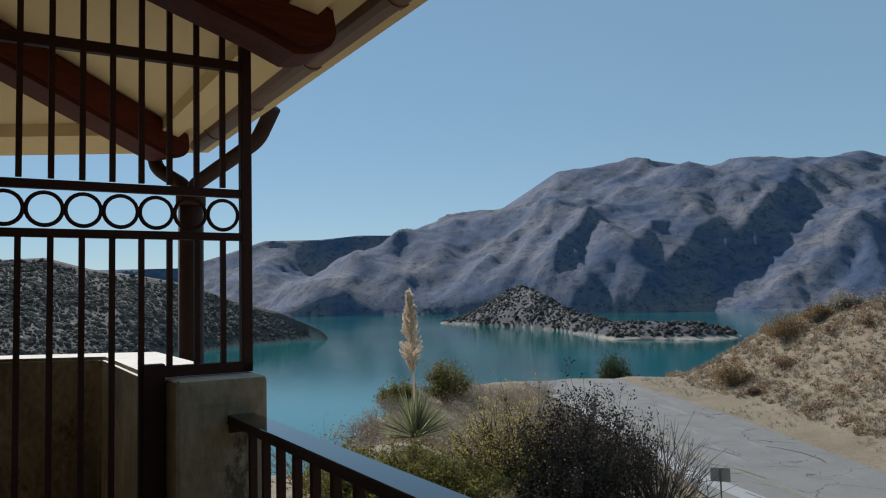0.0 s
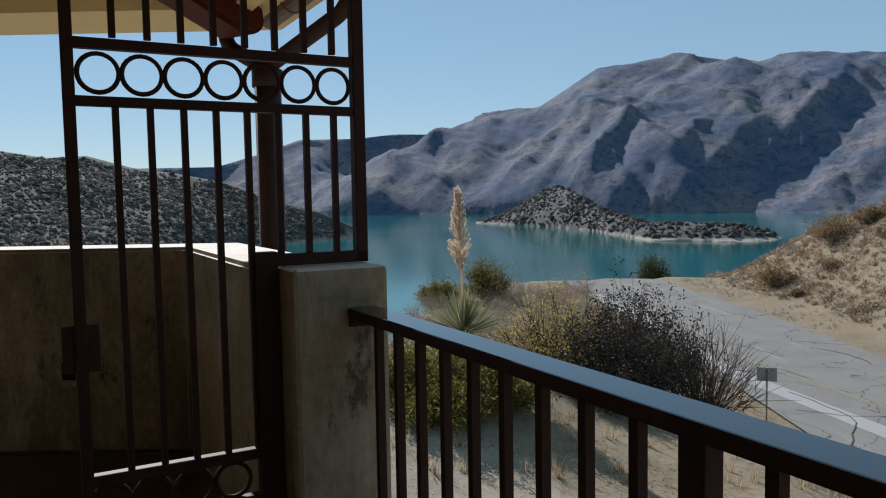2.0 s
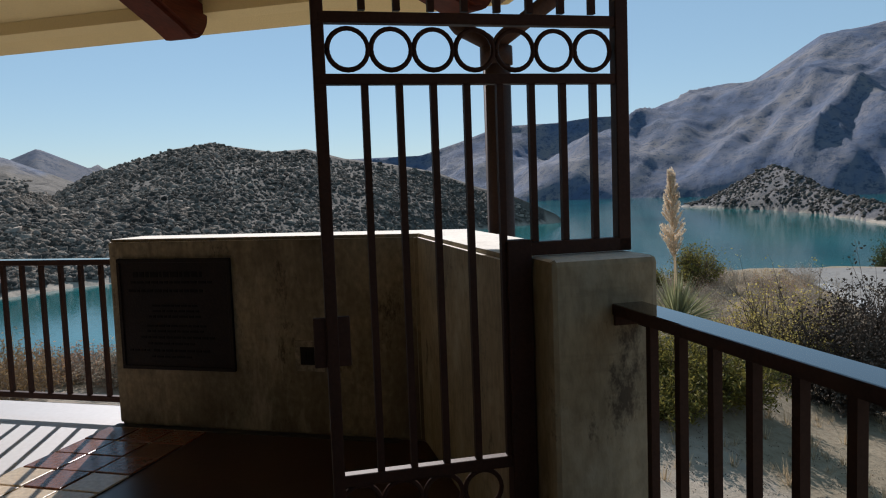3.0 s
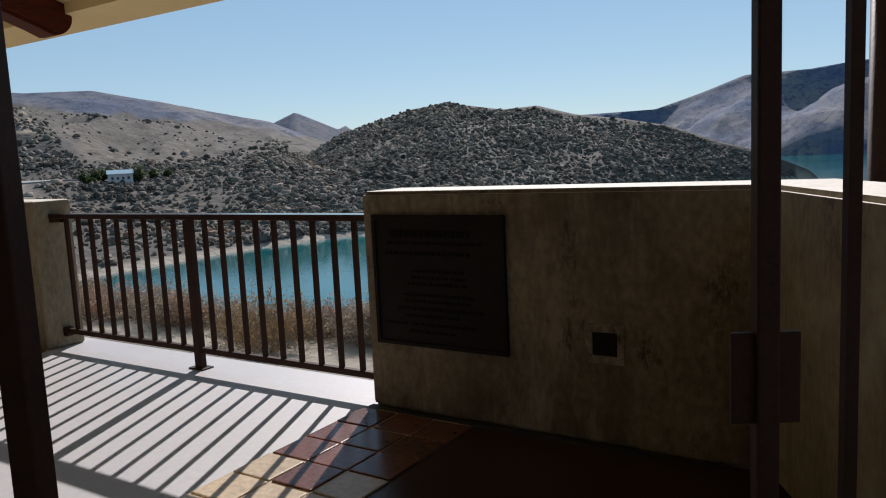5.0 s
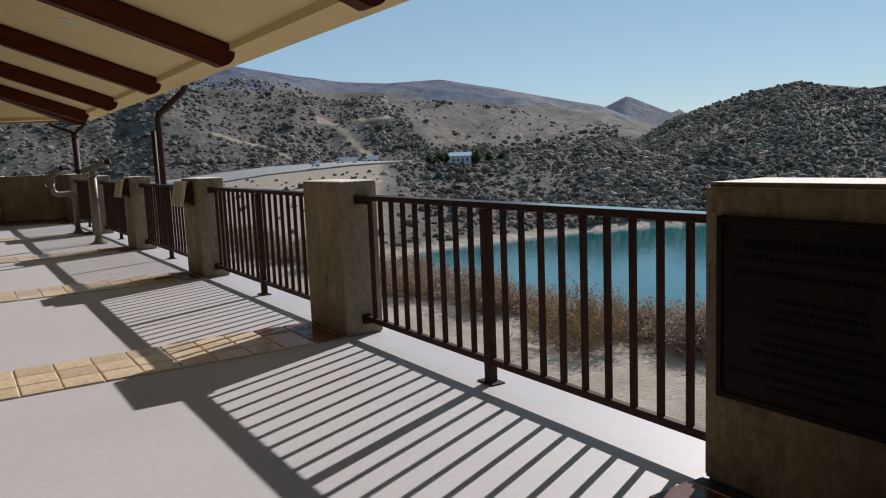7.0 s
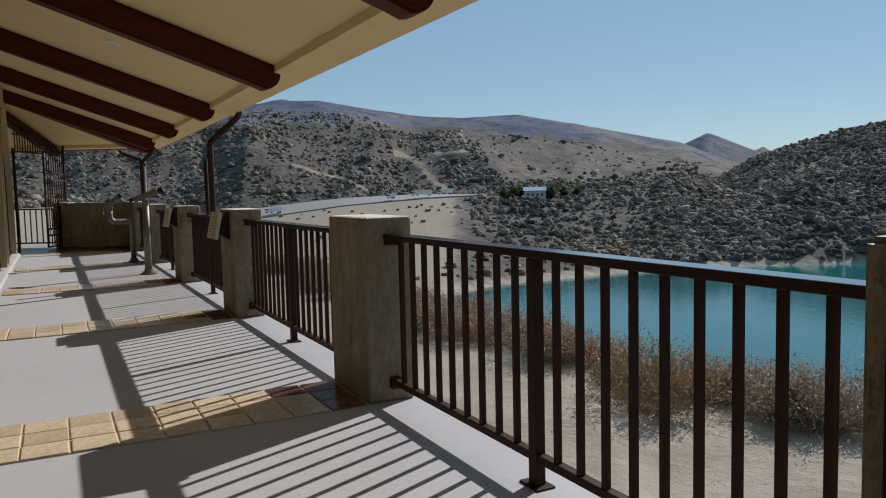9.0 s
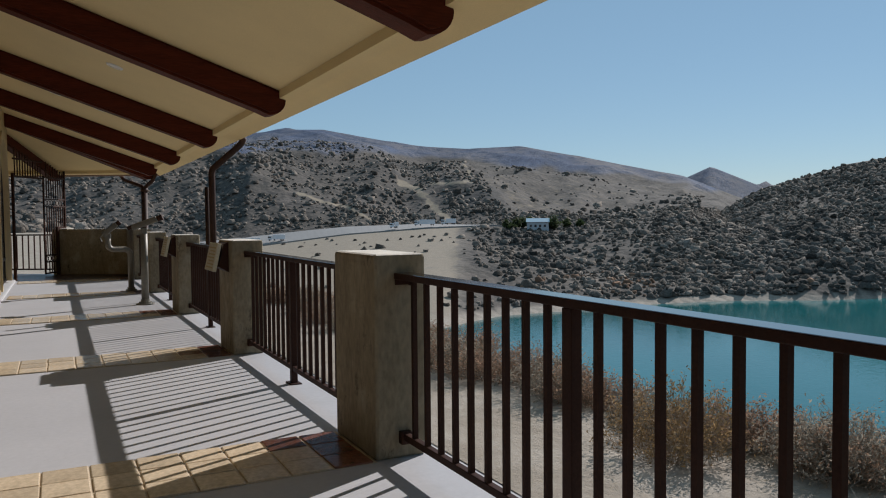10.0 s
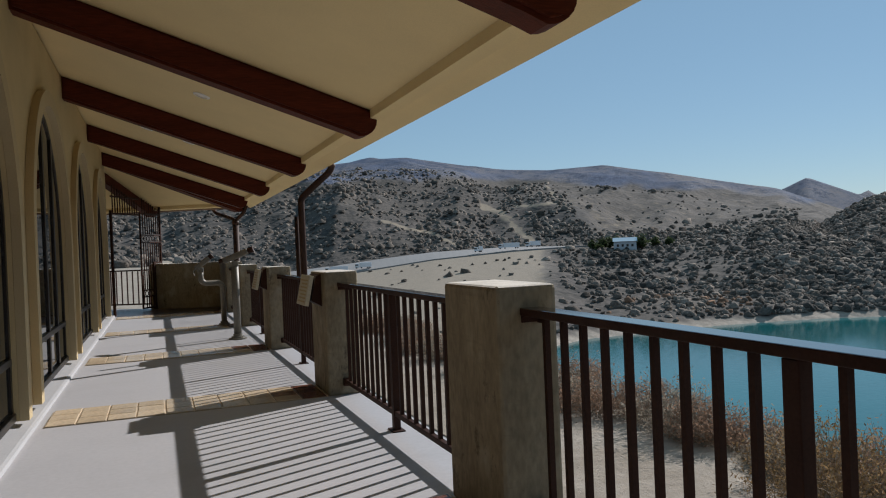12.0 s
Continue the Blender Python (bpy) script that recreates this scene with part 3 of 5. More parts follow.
def slope_marks(a, r, z):
    """Bare grassland, cut tracks and gullies with painted shade on the far slopes, by bearing and height angle: three
    weights.
    """
    el = np.degrees(np.arctan2(z - EYE0, r))
    top = table(a, (43.5, 1.8), (48.4, 3.0), (54.2, 3.5), (62.5, 4.5))
    low = table(a, (45, 1.25), (50, 0.59), (54.3, 0.35), (58, 0.3), (60, 3.3), (62, 4.5))
    wob = 0.35 * (vnoise(a * 1.3, el * 2.6, 83) - 0.5)
    bare = smooth((el - low + wob) / 0.25) * smooth((top - el + wob) / 0.3) * (a > 43.5) * (a < 62) * (r > 560)
    track = np.zeros_like(el)
    for width, line in ((0.13, ((73.6, 2.04), (72.2, 1.51), (69.9, 0.95), (68.2, 0.02))), (0.3, ((66.1, 2.77), (64.6, 2.23), (63.5, 0.95), (62.5, 0.04))),
                        (0.14, ((61.1, 4.08), (60.6, 2.83), (63.6, 2.69))), (0.1, ((46.0, 0.43), (45.6, -0.2), (45.2, -0.85))), (0.06, ((44.6, -1.6), (44.0, -1.76), (41.4, -1.92), (35.6, -2.26)))):
        for (a0, e0), (a1, e1) in zip(line, line[1:]):
            t = np.clip(((a - a0) * (a1 - a0) + (el - e0) * (e1 - e0)) / ((a1 - a0) ** 2 + (e1 - e0) ** 2), 0, 1)
            dist = np.hypot(a - a0 - t * (a1 - a0), el - e0 - t * (e1 - e0))
            track = np.maximum(track, 1 - smooth((dist + 1.5 * width * (fbm(a * 3, el * 7, 3, 87) - 0.5) - width * 0.35) / (width * 0.8)))
    track = track * (r > 330) * (r < 1250)
    shaded_gully = np.exp(-((a - 60.4) / 1.9) ** 4 - ((el - 1.35) / 1.05) ** 4) * (r > 530) * (r < 1250) + np.exp(-((a - 43.3) / 1.4) ** 4 - ((el + 0.3) / 0.75) ** 4) * (r < 900)
    return bare, track, shaded_gully * (1 - track)

# ---------------------------------------------------------------- plan of the terrace
FACE = 5.47          # inner face of the end parapets
RAIL = 5.59          # line of the railing
WALLX = 2.80         # building front
PITCH = 3.94
PILLARS = [8.865 + PITCH * k for k in range(4)]          # centres along y
Y0, Y1 = 5.27, 24.28                                       # parapet ends at the railing
MID = (Y0 + Y1) / 2
U, N = Vector((-0.875, -0.484)), Vector((0.484, -0.875))  # along the wing terrace, and outwards from it
A0 = Vector((3.97, 2.10))                                  # middle of the gate pillar
EAVEX, EAVEZ, SLOPE, EAVEB = 6.41, 2.68, 0.345, 0.61


def wing(a, b, far=False):
    p = A0 + U * a + N * b
    return Vector((p.x, 2 * MID - p.y)) if far else p


def wing_matrix(far=False):
    """Local x along the wing, away from the corner; local y inwards to the building; z up."""
    o, px, py = wing(0, 0, far), wing(1, 0, far), wing(0, -1, far)
    ex, ey = px - o, py - o
    return Matrix(((ex.x, ey.x, 0, o.x), (ex.y, ey.y, 0, o.y), (0, 0, 1, 0), (0, 0, 0, 1)))


def soffit_main(x):
    return EAVEZ + SLOPE * (EAVEX - x)


def soffit_wing(b):
    return EAVEZ + SLOPE * (EAVEB - b)


# ---------------------------------------------------------------- ground, lake
fine = np.arange(-74, 113.01, 0.31)
coarse = np.arange(117, 286, 6.0)
AZ = np.concatenate([fine, coarse])
RR = np.concatenate([[0.02, 1.2], np.geomspace(2.5, 60, 90), np.geomspace(61, 240, 50), np.arange(243, 780, 5.2), np.geomspace(785, 2600, 190), np.geomspace(2620, 4700, 14)])
aa, rr = np.meshgrid(AZ, RR)
gx, gy = C0[0] + rr * np.cos(np.radians(aa)), C0[1] + rr * np.sin(np.radians(aa))
adeg = np.where(aa > 180, aa - 360, aa)
near_z, far_z = near_land(gx, gy), far_land(adeg, rr, gx, gy)
gz = np.maximum(near_z, far_z)
gz = np.where(rr > 4000, np.maximum(gz, LAKE + 5), gz)
nr, na = gx.shape
idx = np.arange(nr * na).reshape(nr, na)
nxt = np.roll(idx, -1, axis=1)
quads = np.stack([idx[:-1], idx[1:], nxt[1:], nxt[:-1]], axis=-1).reshape(-1, 4)
verts = np.stack([gx, gy, gz], axis=-1).reshape(-1, 3)
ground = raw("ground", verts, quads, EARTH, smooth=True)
tagged(ground, "dry brown hillsides with scrub and sandy paths", "ground", kind="structure")
cover = np.zeros((nr, na, 4), dtype=np.float32)
far_side = far_z > near_z
shore = 1 - smooth((gz - LAKE - 1.3 - 1.2 * (fbm(gx / 30, gy / 30, 3, 97) - 0.5)) / 1.2)
dam = smooth((adeg - 60.5) / 2) * (1 - smooth((adeg - 90) / 8)) * (rr < 512) * far_side
bare, cuts, shaded_gully = slope_marks(adeg, rr, gz)
red = 1.08 + 0.3 * (fbm(gx / 120, gy / 120, 4, 81) - 0.5) * 2
red = red + 0.3
red = red * (1 - 0.85 * dam) * (1 - 0.46 * bare) * (1 - cuts) + 0.4 * shaded_gully
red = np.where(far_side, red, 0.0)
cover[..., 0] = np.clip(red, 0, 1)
# alpha channel: strength of the painted gully shade
cover[..., 3] = np.clip(shaded_gully, 0, 1) * far_side
path_sand = ((gx < table(gy, (2, 17), (6, 15), (9, 11.3), (12, 10.3), (60, 9.8))) & (gy > -3 + 0.4 * (gx - 8))).astype(float)
cover[..., 1] = np.clip(np.where(far_side, np.clip(shore + 0.55 * dam + 0.35 * cuts, 0, 1), path_sand * 0.85 * (0.7 + 0.3 * smooth((gy - 4) / 3))), 0, 1)
# blue channel: haze-tinted rock on the mountains, peninsula and back ridge
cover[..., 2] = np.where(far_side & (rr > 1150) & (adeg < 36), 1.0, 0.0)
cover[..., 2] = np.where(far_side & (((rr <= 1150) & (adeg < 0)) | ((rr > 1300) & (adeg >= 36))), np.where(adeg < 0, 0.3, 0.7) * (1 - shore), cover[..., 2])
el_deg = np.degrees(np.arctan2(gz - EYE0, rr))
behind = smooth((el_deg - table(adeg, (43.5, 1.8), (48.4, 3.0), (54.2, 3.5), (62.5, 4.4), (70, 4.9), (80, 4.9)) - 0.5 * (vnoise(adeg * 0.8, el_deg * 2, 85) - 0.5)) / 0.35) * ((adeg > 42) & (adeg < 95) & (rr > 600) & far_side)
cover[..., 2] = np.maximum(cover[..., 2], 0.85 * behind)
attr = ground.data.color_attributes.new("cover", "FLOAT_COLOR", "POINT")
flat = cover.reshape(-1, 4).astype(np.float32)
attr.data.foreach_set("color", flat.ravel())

ring = np.linspace(0, 2 * math.pi, 97)[:-1]
wv = [(C0[0], C0[1], LAKE)] + [(4600 * math.cos(t), 4600 * math.sin(t), LAKE) for t in ring]
lake = raw("water", wv, [(0, i + 1, (i + 1) % 96 + 1) for i in range(96)], WATER)
tagged(lake, "calm teal lake below the hills", "lake", kind="structure")

# ---------------------------------------------------------------- deck
far_pt = 2 * MID


def line_hit(p, d, x):
    return p + d * ((x - p.x) / d.x)


edge_n = line_hit(wing(0, 0.19), U, 5.86)              # outer corner of the near parapet
wing_end = wing(6.5, 0.19)
in_end = wing(6.5, -2.3)
corner_n = line_hit(wing(0, -2.27), U, WALLX)
deck_outline = [(5.86, edge_n.y), (5.80, far_pt - edge_n.y), (edge_n.x, far_pt - edge_n.y), (wing_end.x, far_pt - wing_end.y), (in_end.x, far_pt - in_end.y),
                (WALLX, far_pt - corner_n.y), (WALLX, corner_n.y), tuple(in_end), tuple(wing_end)]
floor = part("floor", prism(bmesh.new(), deck_outline, -0.35, 0.0), SLAB)
tagged(floor, "pale smooth concrete terrace deck", "floor", kind="structure")
base = part("terrace_base", boxed((WALLX, corner_n.y, -1.7), (5.5, far_pt - corner_n.y, -0.35)), CONCRETE)
tagged(base, "concrete footing under the terrace deck", "footing", kind="structure")
for s in (False, True):
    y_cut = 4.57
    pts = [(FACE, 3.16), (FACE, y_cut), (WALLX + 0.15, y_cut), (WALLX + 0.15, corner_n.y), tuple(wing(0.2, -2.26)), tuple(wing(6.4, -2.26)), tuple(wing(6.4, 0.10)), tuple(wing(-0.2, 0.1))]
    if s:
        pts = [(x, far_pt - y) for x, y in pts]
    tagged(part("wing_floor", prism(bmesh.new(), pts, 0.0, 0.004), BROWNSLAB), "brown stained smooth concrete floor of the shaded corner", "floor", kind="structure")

    y_j = far_pt - 4.57 if s else 4.57
    tagged(part("floor_joint", boxed((WALLX + 0.15, y_j - 0.012, 0.001), (FACE, y_j + 0.012, 0.0075)), TAR), "dark filled joint across the floor", "floor joint", kind="structure")
    tagged(part("floor_joint", boxed((FACE - 0.062, min(y_j, 3.3 if not s else far_pt - 3.3), 0.001), (FACE, max(Y0 if not s else Y1, far_pt - 3.3 if s else y_j), 0.009)), TAR), "dark joint at the foot of the parapet", "floor joint", kind="structure")

# tile bands between pillars and building
tile_bm = boxed((0, 0, 0), (0.232, 0.232, 0.012), bevel=0.006)
tile_mesh = bpy.data.meshes.new("tile")
tile_bm.to_mesh(tile_mesh)
tile_bm.free()
tile_mesh.materials.append(TILE)
shade_tile_mesh = tile_mesh.copy()
shade_tile_mesh.materials[0] = SHADETILE
BANDS = [4.92] + PILLARS + [2 * MID - 4.92]
rng = random.Random(4)
for yc in BANDS:
    band = part("tile_band", boxed((WALLX + 0.16, yc - 0.36, 0.0), (5.41, yc + 0.36, 0.006)), GROUT)
    tagged(band, "band of square terracotta tiles set in the deck", "tiles", "tile bands in the deck", kind="structure")
    for i in range(10):
        for j in range(3):
            # outermost columns take the tile with painted shade
            t = new("tile", shade_tile_mesh if i + rng.uniform(-0.6, 0.6) > (6.4 if yc == BANDS[0] else 8.0) else tile_mesh)
            t.parent = band
            t.location = (WALLX + 0.17 + i * 0.243 + rng.uniform(-.003, .003), yc - 0.36 + j * 0.241 + rng.uniform(-.003, .003), 0.001 + rng.uniform(0, .002))

# ---------------------------------------------------------------- building front with arched windows
TOPZ = soffit_main(WALLX) - 0.02
ARCHES = [MID + PITCH * (k - 2) for k in range(5)]
HALF, SPRING = 1.52, 1.62


def arch_line(c, half, spring, n=24, z0=0.1):
    return [(c + half, z0), (c + half, spring)] + [(c + half * math.cos(math.pi * k / n), spring + half * math.sin(math.pi * k / n)) for k in range(1, n)] + [(c - half, spring), (c - half, z0)]


ylo, yhi = corner_n.y, far_pt - corner_n.y
for i, c in enumerate(ARCHES):
    a = ylo if i == 0 else c - PITCH / 2
    b = yhi if i == len(ARCHES) - 1 else c + PITCH / 2
    bm = bmesh.new()
    prism(bm, [(a, 0.1), (c - HALF, 0.1), (c - HALF, TOPZ), (a, TOPZ)], WALLX - 0.32, WALLX, "x")
    prism(bm, [(c + HALF, 0.1), (b, 0.1), (b, TOPZ), (c + HALF, TOPZ)], WALLX - 0.32, WALLX, "x")
    crown = arch_line(c, HALF, SPRING)[1:-1]
    for p, q in zip(crown, crown[1:]):
        prism(bm, [q, p, (p[0], TOPZ), (q[0], TOPZ)], WALLX - 0.32, WALLX, "x")
    w = part("wall_%d" % (i + 1), bm, SHADEDSTUCCO)
    tagged(w, "shade-toned cream stucco wall with a wide arched opening", "wall", kind="structure")
    # raised surround
    outer = arch_line(c, HALF + 0.17, SPRING)
    inner = arch_line(c, HALF, SPRING)
    bm = bmesh.new()
    for lo, hi in zip(zip(inner, inner[1:]), zip(outer, outer[1:])):
        quad = [lo[0], lo[1], hi[1], hi[0]]
        vs0 = [bm.verts.new((WALLX + 0.002, p, q)) for p, q in quad]
        vs1 = [bm.verts.new((WALLX + 0.075, p, q)) for p, q in quad]
        bm.faces.new(vs1)
        for k in range(4):
            bm.faces.new((vs0[k], vs0[(k + 1) % 4], vs1[(k + 1) % 4], vs1[k]))
    bmesh.ops.remove_doubles(bm, verts=bm.verts, dist=0.001)
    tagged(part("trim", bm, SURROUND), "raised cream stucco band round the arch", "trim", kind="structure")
    # window: frame, mullions, panes
    win = thing("window_%d" % (i + 1), "tall arched window with dark bronze mullions", "window", "arched windows", kind="structure")
    fx0, fx1 = WALLX - 0.10, WALLX - 0.04
    bm = bmesh.new()
    inn = arch_line(c, HALF - 0.07, SPRING, z0=0.17)
    for lo, hi in zip(zip(inn, inn[1:]), zip(inner, inner[1:])):
        quad = [lo[0], lo[1], hi[1], hi[0]]
        vs0 = [bm.verts.new((fx0, p, q)) for p, q in quad]
        vs1 = [bm.verts.new((fx1, p, q)) for p, q in quad]
        bm.faces.new(vs1), bm.faces.new(vs0[::-1])
        for k in range(4):
            bm.faces.new((vs0[k], vs0[(k + 1) % 4], vs1[(k + 1) % 4], vs1[k]))
    bmesh.ops.remove_doubles(bm, verts=bm.verts, dist=0.001)
    part("window_frame", bm, FRAME, win)
    part("window_sill", boxed((fx0, c - HALF, 0.1), (WALLX - 0.02, c + HALF, 0.17), bevel=0.008), FRAME, win)
    part("transom", boxed((fx0, c - HALF + 0.06, 0.57), (fx1 + 0.014, c + HALF - 0.06, 0.63), bevel=0.006), FRAME, win)
    for off in (-0.76, 0.0, 0.76):
        top = SPRING + math.sqrt(max(HALF ** 2 - off ** 2, 0)) - 0.04
        part("mullion", boxed((fx0 - 0.01, c + off - 0.05, 0.16), (fx1 + 0.004, c + off + 0.05, top), bevel=0.004), FRAME, win)
    part("pane", prism(bmesh.new(), arch_line(c, HALF - 0.03, SPRING, z0=0.14), fx1 - 0.027, fx1 - 0.015, "x"), GLASS, win)
for s in (False, True):
    # wall of the wing
    bm = bmesh.new()
    mw = wing_matrix(s)
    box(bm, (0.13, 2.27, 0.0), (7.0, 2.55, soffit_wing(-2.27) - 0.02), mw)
    tagged(part("wall_wing", bm, SHADEDSTUCCO), "shade-toned cream stucco wall beside the gate", "wall", kind="structure")
# curb at the foot of the wall
bm = bmesh.new()
prism(bm, [(WALLX - 0.1, 0.0), (WALLX + 0.10, 0.0), (WALLX + 0.095, 0.03), (WALLX + 0.07, 0.04), (WALLX - 0.1, 0.06)], ylo + 0.1, yhi - 0.1, "y")
tagged(part("baseboard", bm, CURBWHITE), "white painted curb along the foot of the wall", "curb", kind="structure")
back = part("wall_back", boxed((-3.0, ylo + 2.0, 0.0), (-2.9, yhi - 2, 3.8)), ROOM)
tagged(back, "dim inner wall behind the windows", "wall", kind="structure")
roomfloor = part("floor_inner", boxed((-3.0, ylo + 2.0, 0.0), (WALLX - 0.32, yhi - 2, 0.05)), ROOM)
tagged(roomfloor, "dim inner floor behind the windows", "floor", kind="structure")

# ---------------------------------------------------------------- roof: soffit, eaves, beams
def hip_point(x):
    """Where the two soffits meet, at that x: equal distance below both eaves."""
    b = EAVEB - (EAVEX - x)
    p = A0 + N * b
    return line_hit(p, U, x)


hp_out, hp_in = hip_point(EAVEX), hip_point(WALLX - 0.3)
for s in (False, True):
    f = (lambda p: (p[0], far_pt - p[1])) if s else (lambda p: (p[0], p[1]))
    e1 = wing(7.0, EAVEB)
    bm = bmesh.new()
    inner_b = EAVEB - (EAVEX - (WALLX - 0.3))
    pts = [(*f(hp_out), EAVEZ), (*f(hp_in), soffit_wing(inner_b)), (*f(wing(7.0, inner_b)), soffit_wing(inner_b)), (*f(e1), EAVEZ)]
    lo = [bm.verts.new(p) for p in pts]
    hi = [bm.verts.new((p[0], p[1], p[2] + 0.16)) for p in pts]
    bm.faces.new(lo), bm.faces.new(hi)
    for k in range(4):
        bm.faces.new((lo[k], lo[(k + 1) % 4], hi[(k + 1) % 4], hi[k]))
    tagged(part("ceiling_wing", bm, STUCCO), "cream plaster soffit over the wing terrace", "ceiling", kind="structure")
bm = bmesh.new()
pts = [(hp_out.x, hp_out.y, EAVEZ), (hp_in.x, hp_in.y, soffit_main(hp_in.x)), (hp_in.x, far_pt - hp_in.y, soffit_main(hp_in.x)), (hp_out.x, far_pt - hp_out.y, EAVEZ)]
lo = [bm.verts.new(p) for p in pts]
hi = [bm.verts.new((p[0], p[1], p[2] + 0.16)) for p in pts]
bm.faces.new(lo), bm.faces.new(hi)
for k in range(4):
    bm.faces.new((lo[k], lo[(k + 1) % 4], hi[(k + 1) % 4], hi[k]))
tagged(part("ceiling", bm, STUCCO), "cream plaster soffit sloping down to the eaves", "ceiling", kind="structure")
roof_in = part("roof_inner", boxed((-3.2, ylo, 3.95), (WALLX - 0.2, yhi, 4.1)), ROOFTILE)
tagged(roof_in, "clay roof over the inner room", "roof", kind="structure")


def beam_mesh(length, depth=0.30, half=0.13, drop=SLOPE):
    """A rafter from x=0 at the wall to x=length, its end rounded off underneath; z=0 is the soffit at the wall."""
    prof = [(0, 0.0), (length, -drop * length), (length + 0.015, -drop * length - 0.09)]
    for k in range(1, 7):
        t = math.pi / 2 * k / 6
        prof.append((length - 0.17 + 0.185 * math.cos(t), -drop * length - 0.09 - (depth - 0.09 - 0.05) * math.sin(t)))
    prof.append((length - 0.3, -drop * (length - 0.3) - depth))
    prof.append((0, -depth))
    bm = prism(bmesh.new(), prof, -half, half, "y")
    bmesh.ops.remove_doubles(bm, verts=bm.verts, dist=0.0005)
    sharp = [e for e in bm.edges if e.is_manifold and e.calc_face_angle(0) > 1.2 and abs((e.verts[0].co - e.verts[1].co).y) < 0.01]
    bmesh.ops.bevel(bm, geom=sharp, offset=0.03, segments=2, affect="EDGES")
    return bm


def beam(name, m, length, label, depth=0.30):
    ob = part(name, beam_mesh(length, depth), BEAMWOOD)
    ob.matrix_basis = m
    return tagged(ob, label, "roof beam", "roof beams", kind="")


LB = 6.06 - WALLX
for yc in BANDS:
    beam("roof_beam", pose(WALLX + 0.002, yc, soffit_main(WALLX) - 0.003), LB, "dark red stained timber beam with a rounded end under the soffit")
for s in (False, True):
    mw = wing_matrix(s)
    for a in (0.35, 3.4):
        m = mw @ Matrix.Translation((a, 2.26, soffit_wing(-2.26) - 0.003)) @ pose(0, 0, 0, 0, 0, -90)
        beam("roof_beam", m, 2.26 + 0.40, "dark red stained timber beam with a rounded end under the soffit", 0.26)
    # hip beam along the corner
    p_in = hip_point(WALLX + 0.1)
    p_out = hip_point(EAVEX - 0.26)
    d = p_out - p_in
    if s:
        p_in, d = Vector((p_in.x, far_pt - p_in.y)), Vector((d.x, -d.y))
    ln = d.length
    zd = soffit_main(WALLX + 0.1) - soffit_main(EAVEX - 0.26)
    ob = part("roof_beam", beam_mesh(ln, 0.25, 0.14, zd / ln), BEAMWOOD)
    ob.matrix_basis = Matrix.Translation((p_in.x, p_in.y, soffit_main(WALLX + 0.1) - 0.012)) @ pose(0, 0, 0, 0, 0, math.degrees(math.atan2(d.y, d.x)))
    tagged(ob, "dark red stained hip beam at the roof corner", "roof beam", "roof beams")
# ledger strips between the beam ends
strip_x = 6.06
ends = [hip_point(strip_x).y] + BANDS + [far_pt - hip_point(strip_x).y]
for a, b in zip(ends, ends[1:]):
    z = soffit_main(strip_x)
    bm = prism(bmesh.new(), [(strip_x - 0.06, z + 0.018), (strip_x + 0.06, z - 0.025), (strip_x + 0.06, z - 0.095), (strip_x - 0.06, z - 0.07)], a + (0.13 if a in BANDS else 0.05), b - (0.13 if b in BANDS else 0.05), "y")
    tagged(part("trim", bm, STUCCO), "cream painted ledger strip between the beams", "trim", kind="structure")
for s in (False, True):
    mw = wing_matrix(s)
    sb = EAVEB - (EAVEX - strip_x)
    h = hip_point(strip_x) - A0
    a_h = h.dot(U)
    z = soffit_wing(sb)
    for a, b in ((a_h + 0.1, 0.22), (0.48, 3.27), (3.53, 6.9)):
        bm = prism(bmesh.new(), [(-sb + 0.06, z + 0.018), (-sb - 0.06, z - 0.025), (-sb - 0.06, z - 0.095), (-sb + 0.06, z - 0.07)], a, b, "x", mw)
        tagged(part("trim", bm, STUCCO), "cream painted ledger strip between the beams", "trim", kind="structure")


def gutter(p0, p1, lift=0.0):
    """A half-round gutter with joint straps, along the eave from p0 to p1."""
    d = (p1 - p0)
    ln = d.length
    m = Matrix.Translation((p0.x, p0.y, lift)) @ pose(0, 0, 0, 0, 0, math.degrees(math.atan2(d.y, d.x)))
    g = thing("gutter", "brown half-round rain gutter along the eave", "gutter", "rain gutters")
    out = [(-0.075 * math.cos(t), EAVEZ + 0.08 - 0.085 * math.sin(t)) for t in (math.pi * k / 8 for k in range(9))]
    inn = [(0.9 * y, EAVEZ + 0.08 + (z - EAVEZ - 0.08) * 0.9) for y, z in out[::-1]]
    prof = [(y - 0.08, z) for y, z in out + inn]
    part("trough", prism(bmesh.new(), prof, 0, ln, "x", m), GUTTER, g)
    k = 0.5
    while k < ln:
        o2 = [(1.08 * y, EAVEZ + 0.08 + (z - EAVEZ - 0.08) * 1.08) for y, z in out]
        i2 = [(1.0 * y, EAVEZ + 0.08 + (z - EAVEZ - 0.08) * 1.0) for y, z in out[::-1]]
        part("strap", prism(bmesh.new(), [(y - 0.08, z) for y, z in o2 + i2], k, k + 0.035, "x", m), GUTTER, g)
        k += 0.9
    return g


gutter(Vector((hp_out.x, far_pt - hp_out.y)), Vector(hp_out), 0.1)
w_e = wing(7.0, EAVEB)
gutter(Vector(hp_out), w_e)
gutter(Vector((w_e.x, far_pt - w_e.y)), Vector((hp_out.x, far_pt - hp_out.y)))

# recessed lamps in the soffit (unlit by day)
tilt = math.degrees(math.atan(SLOPE))
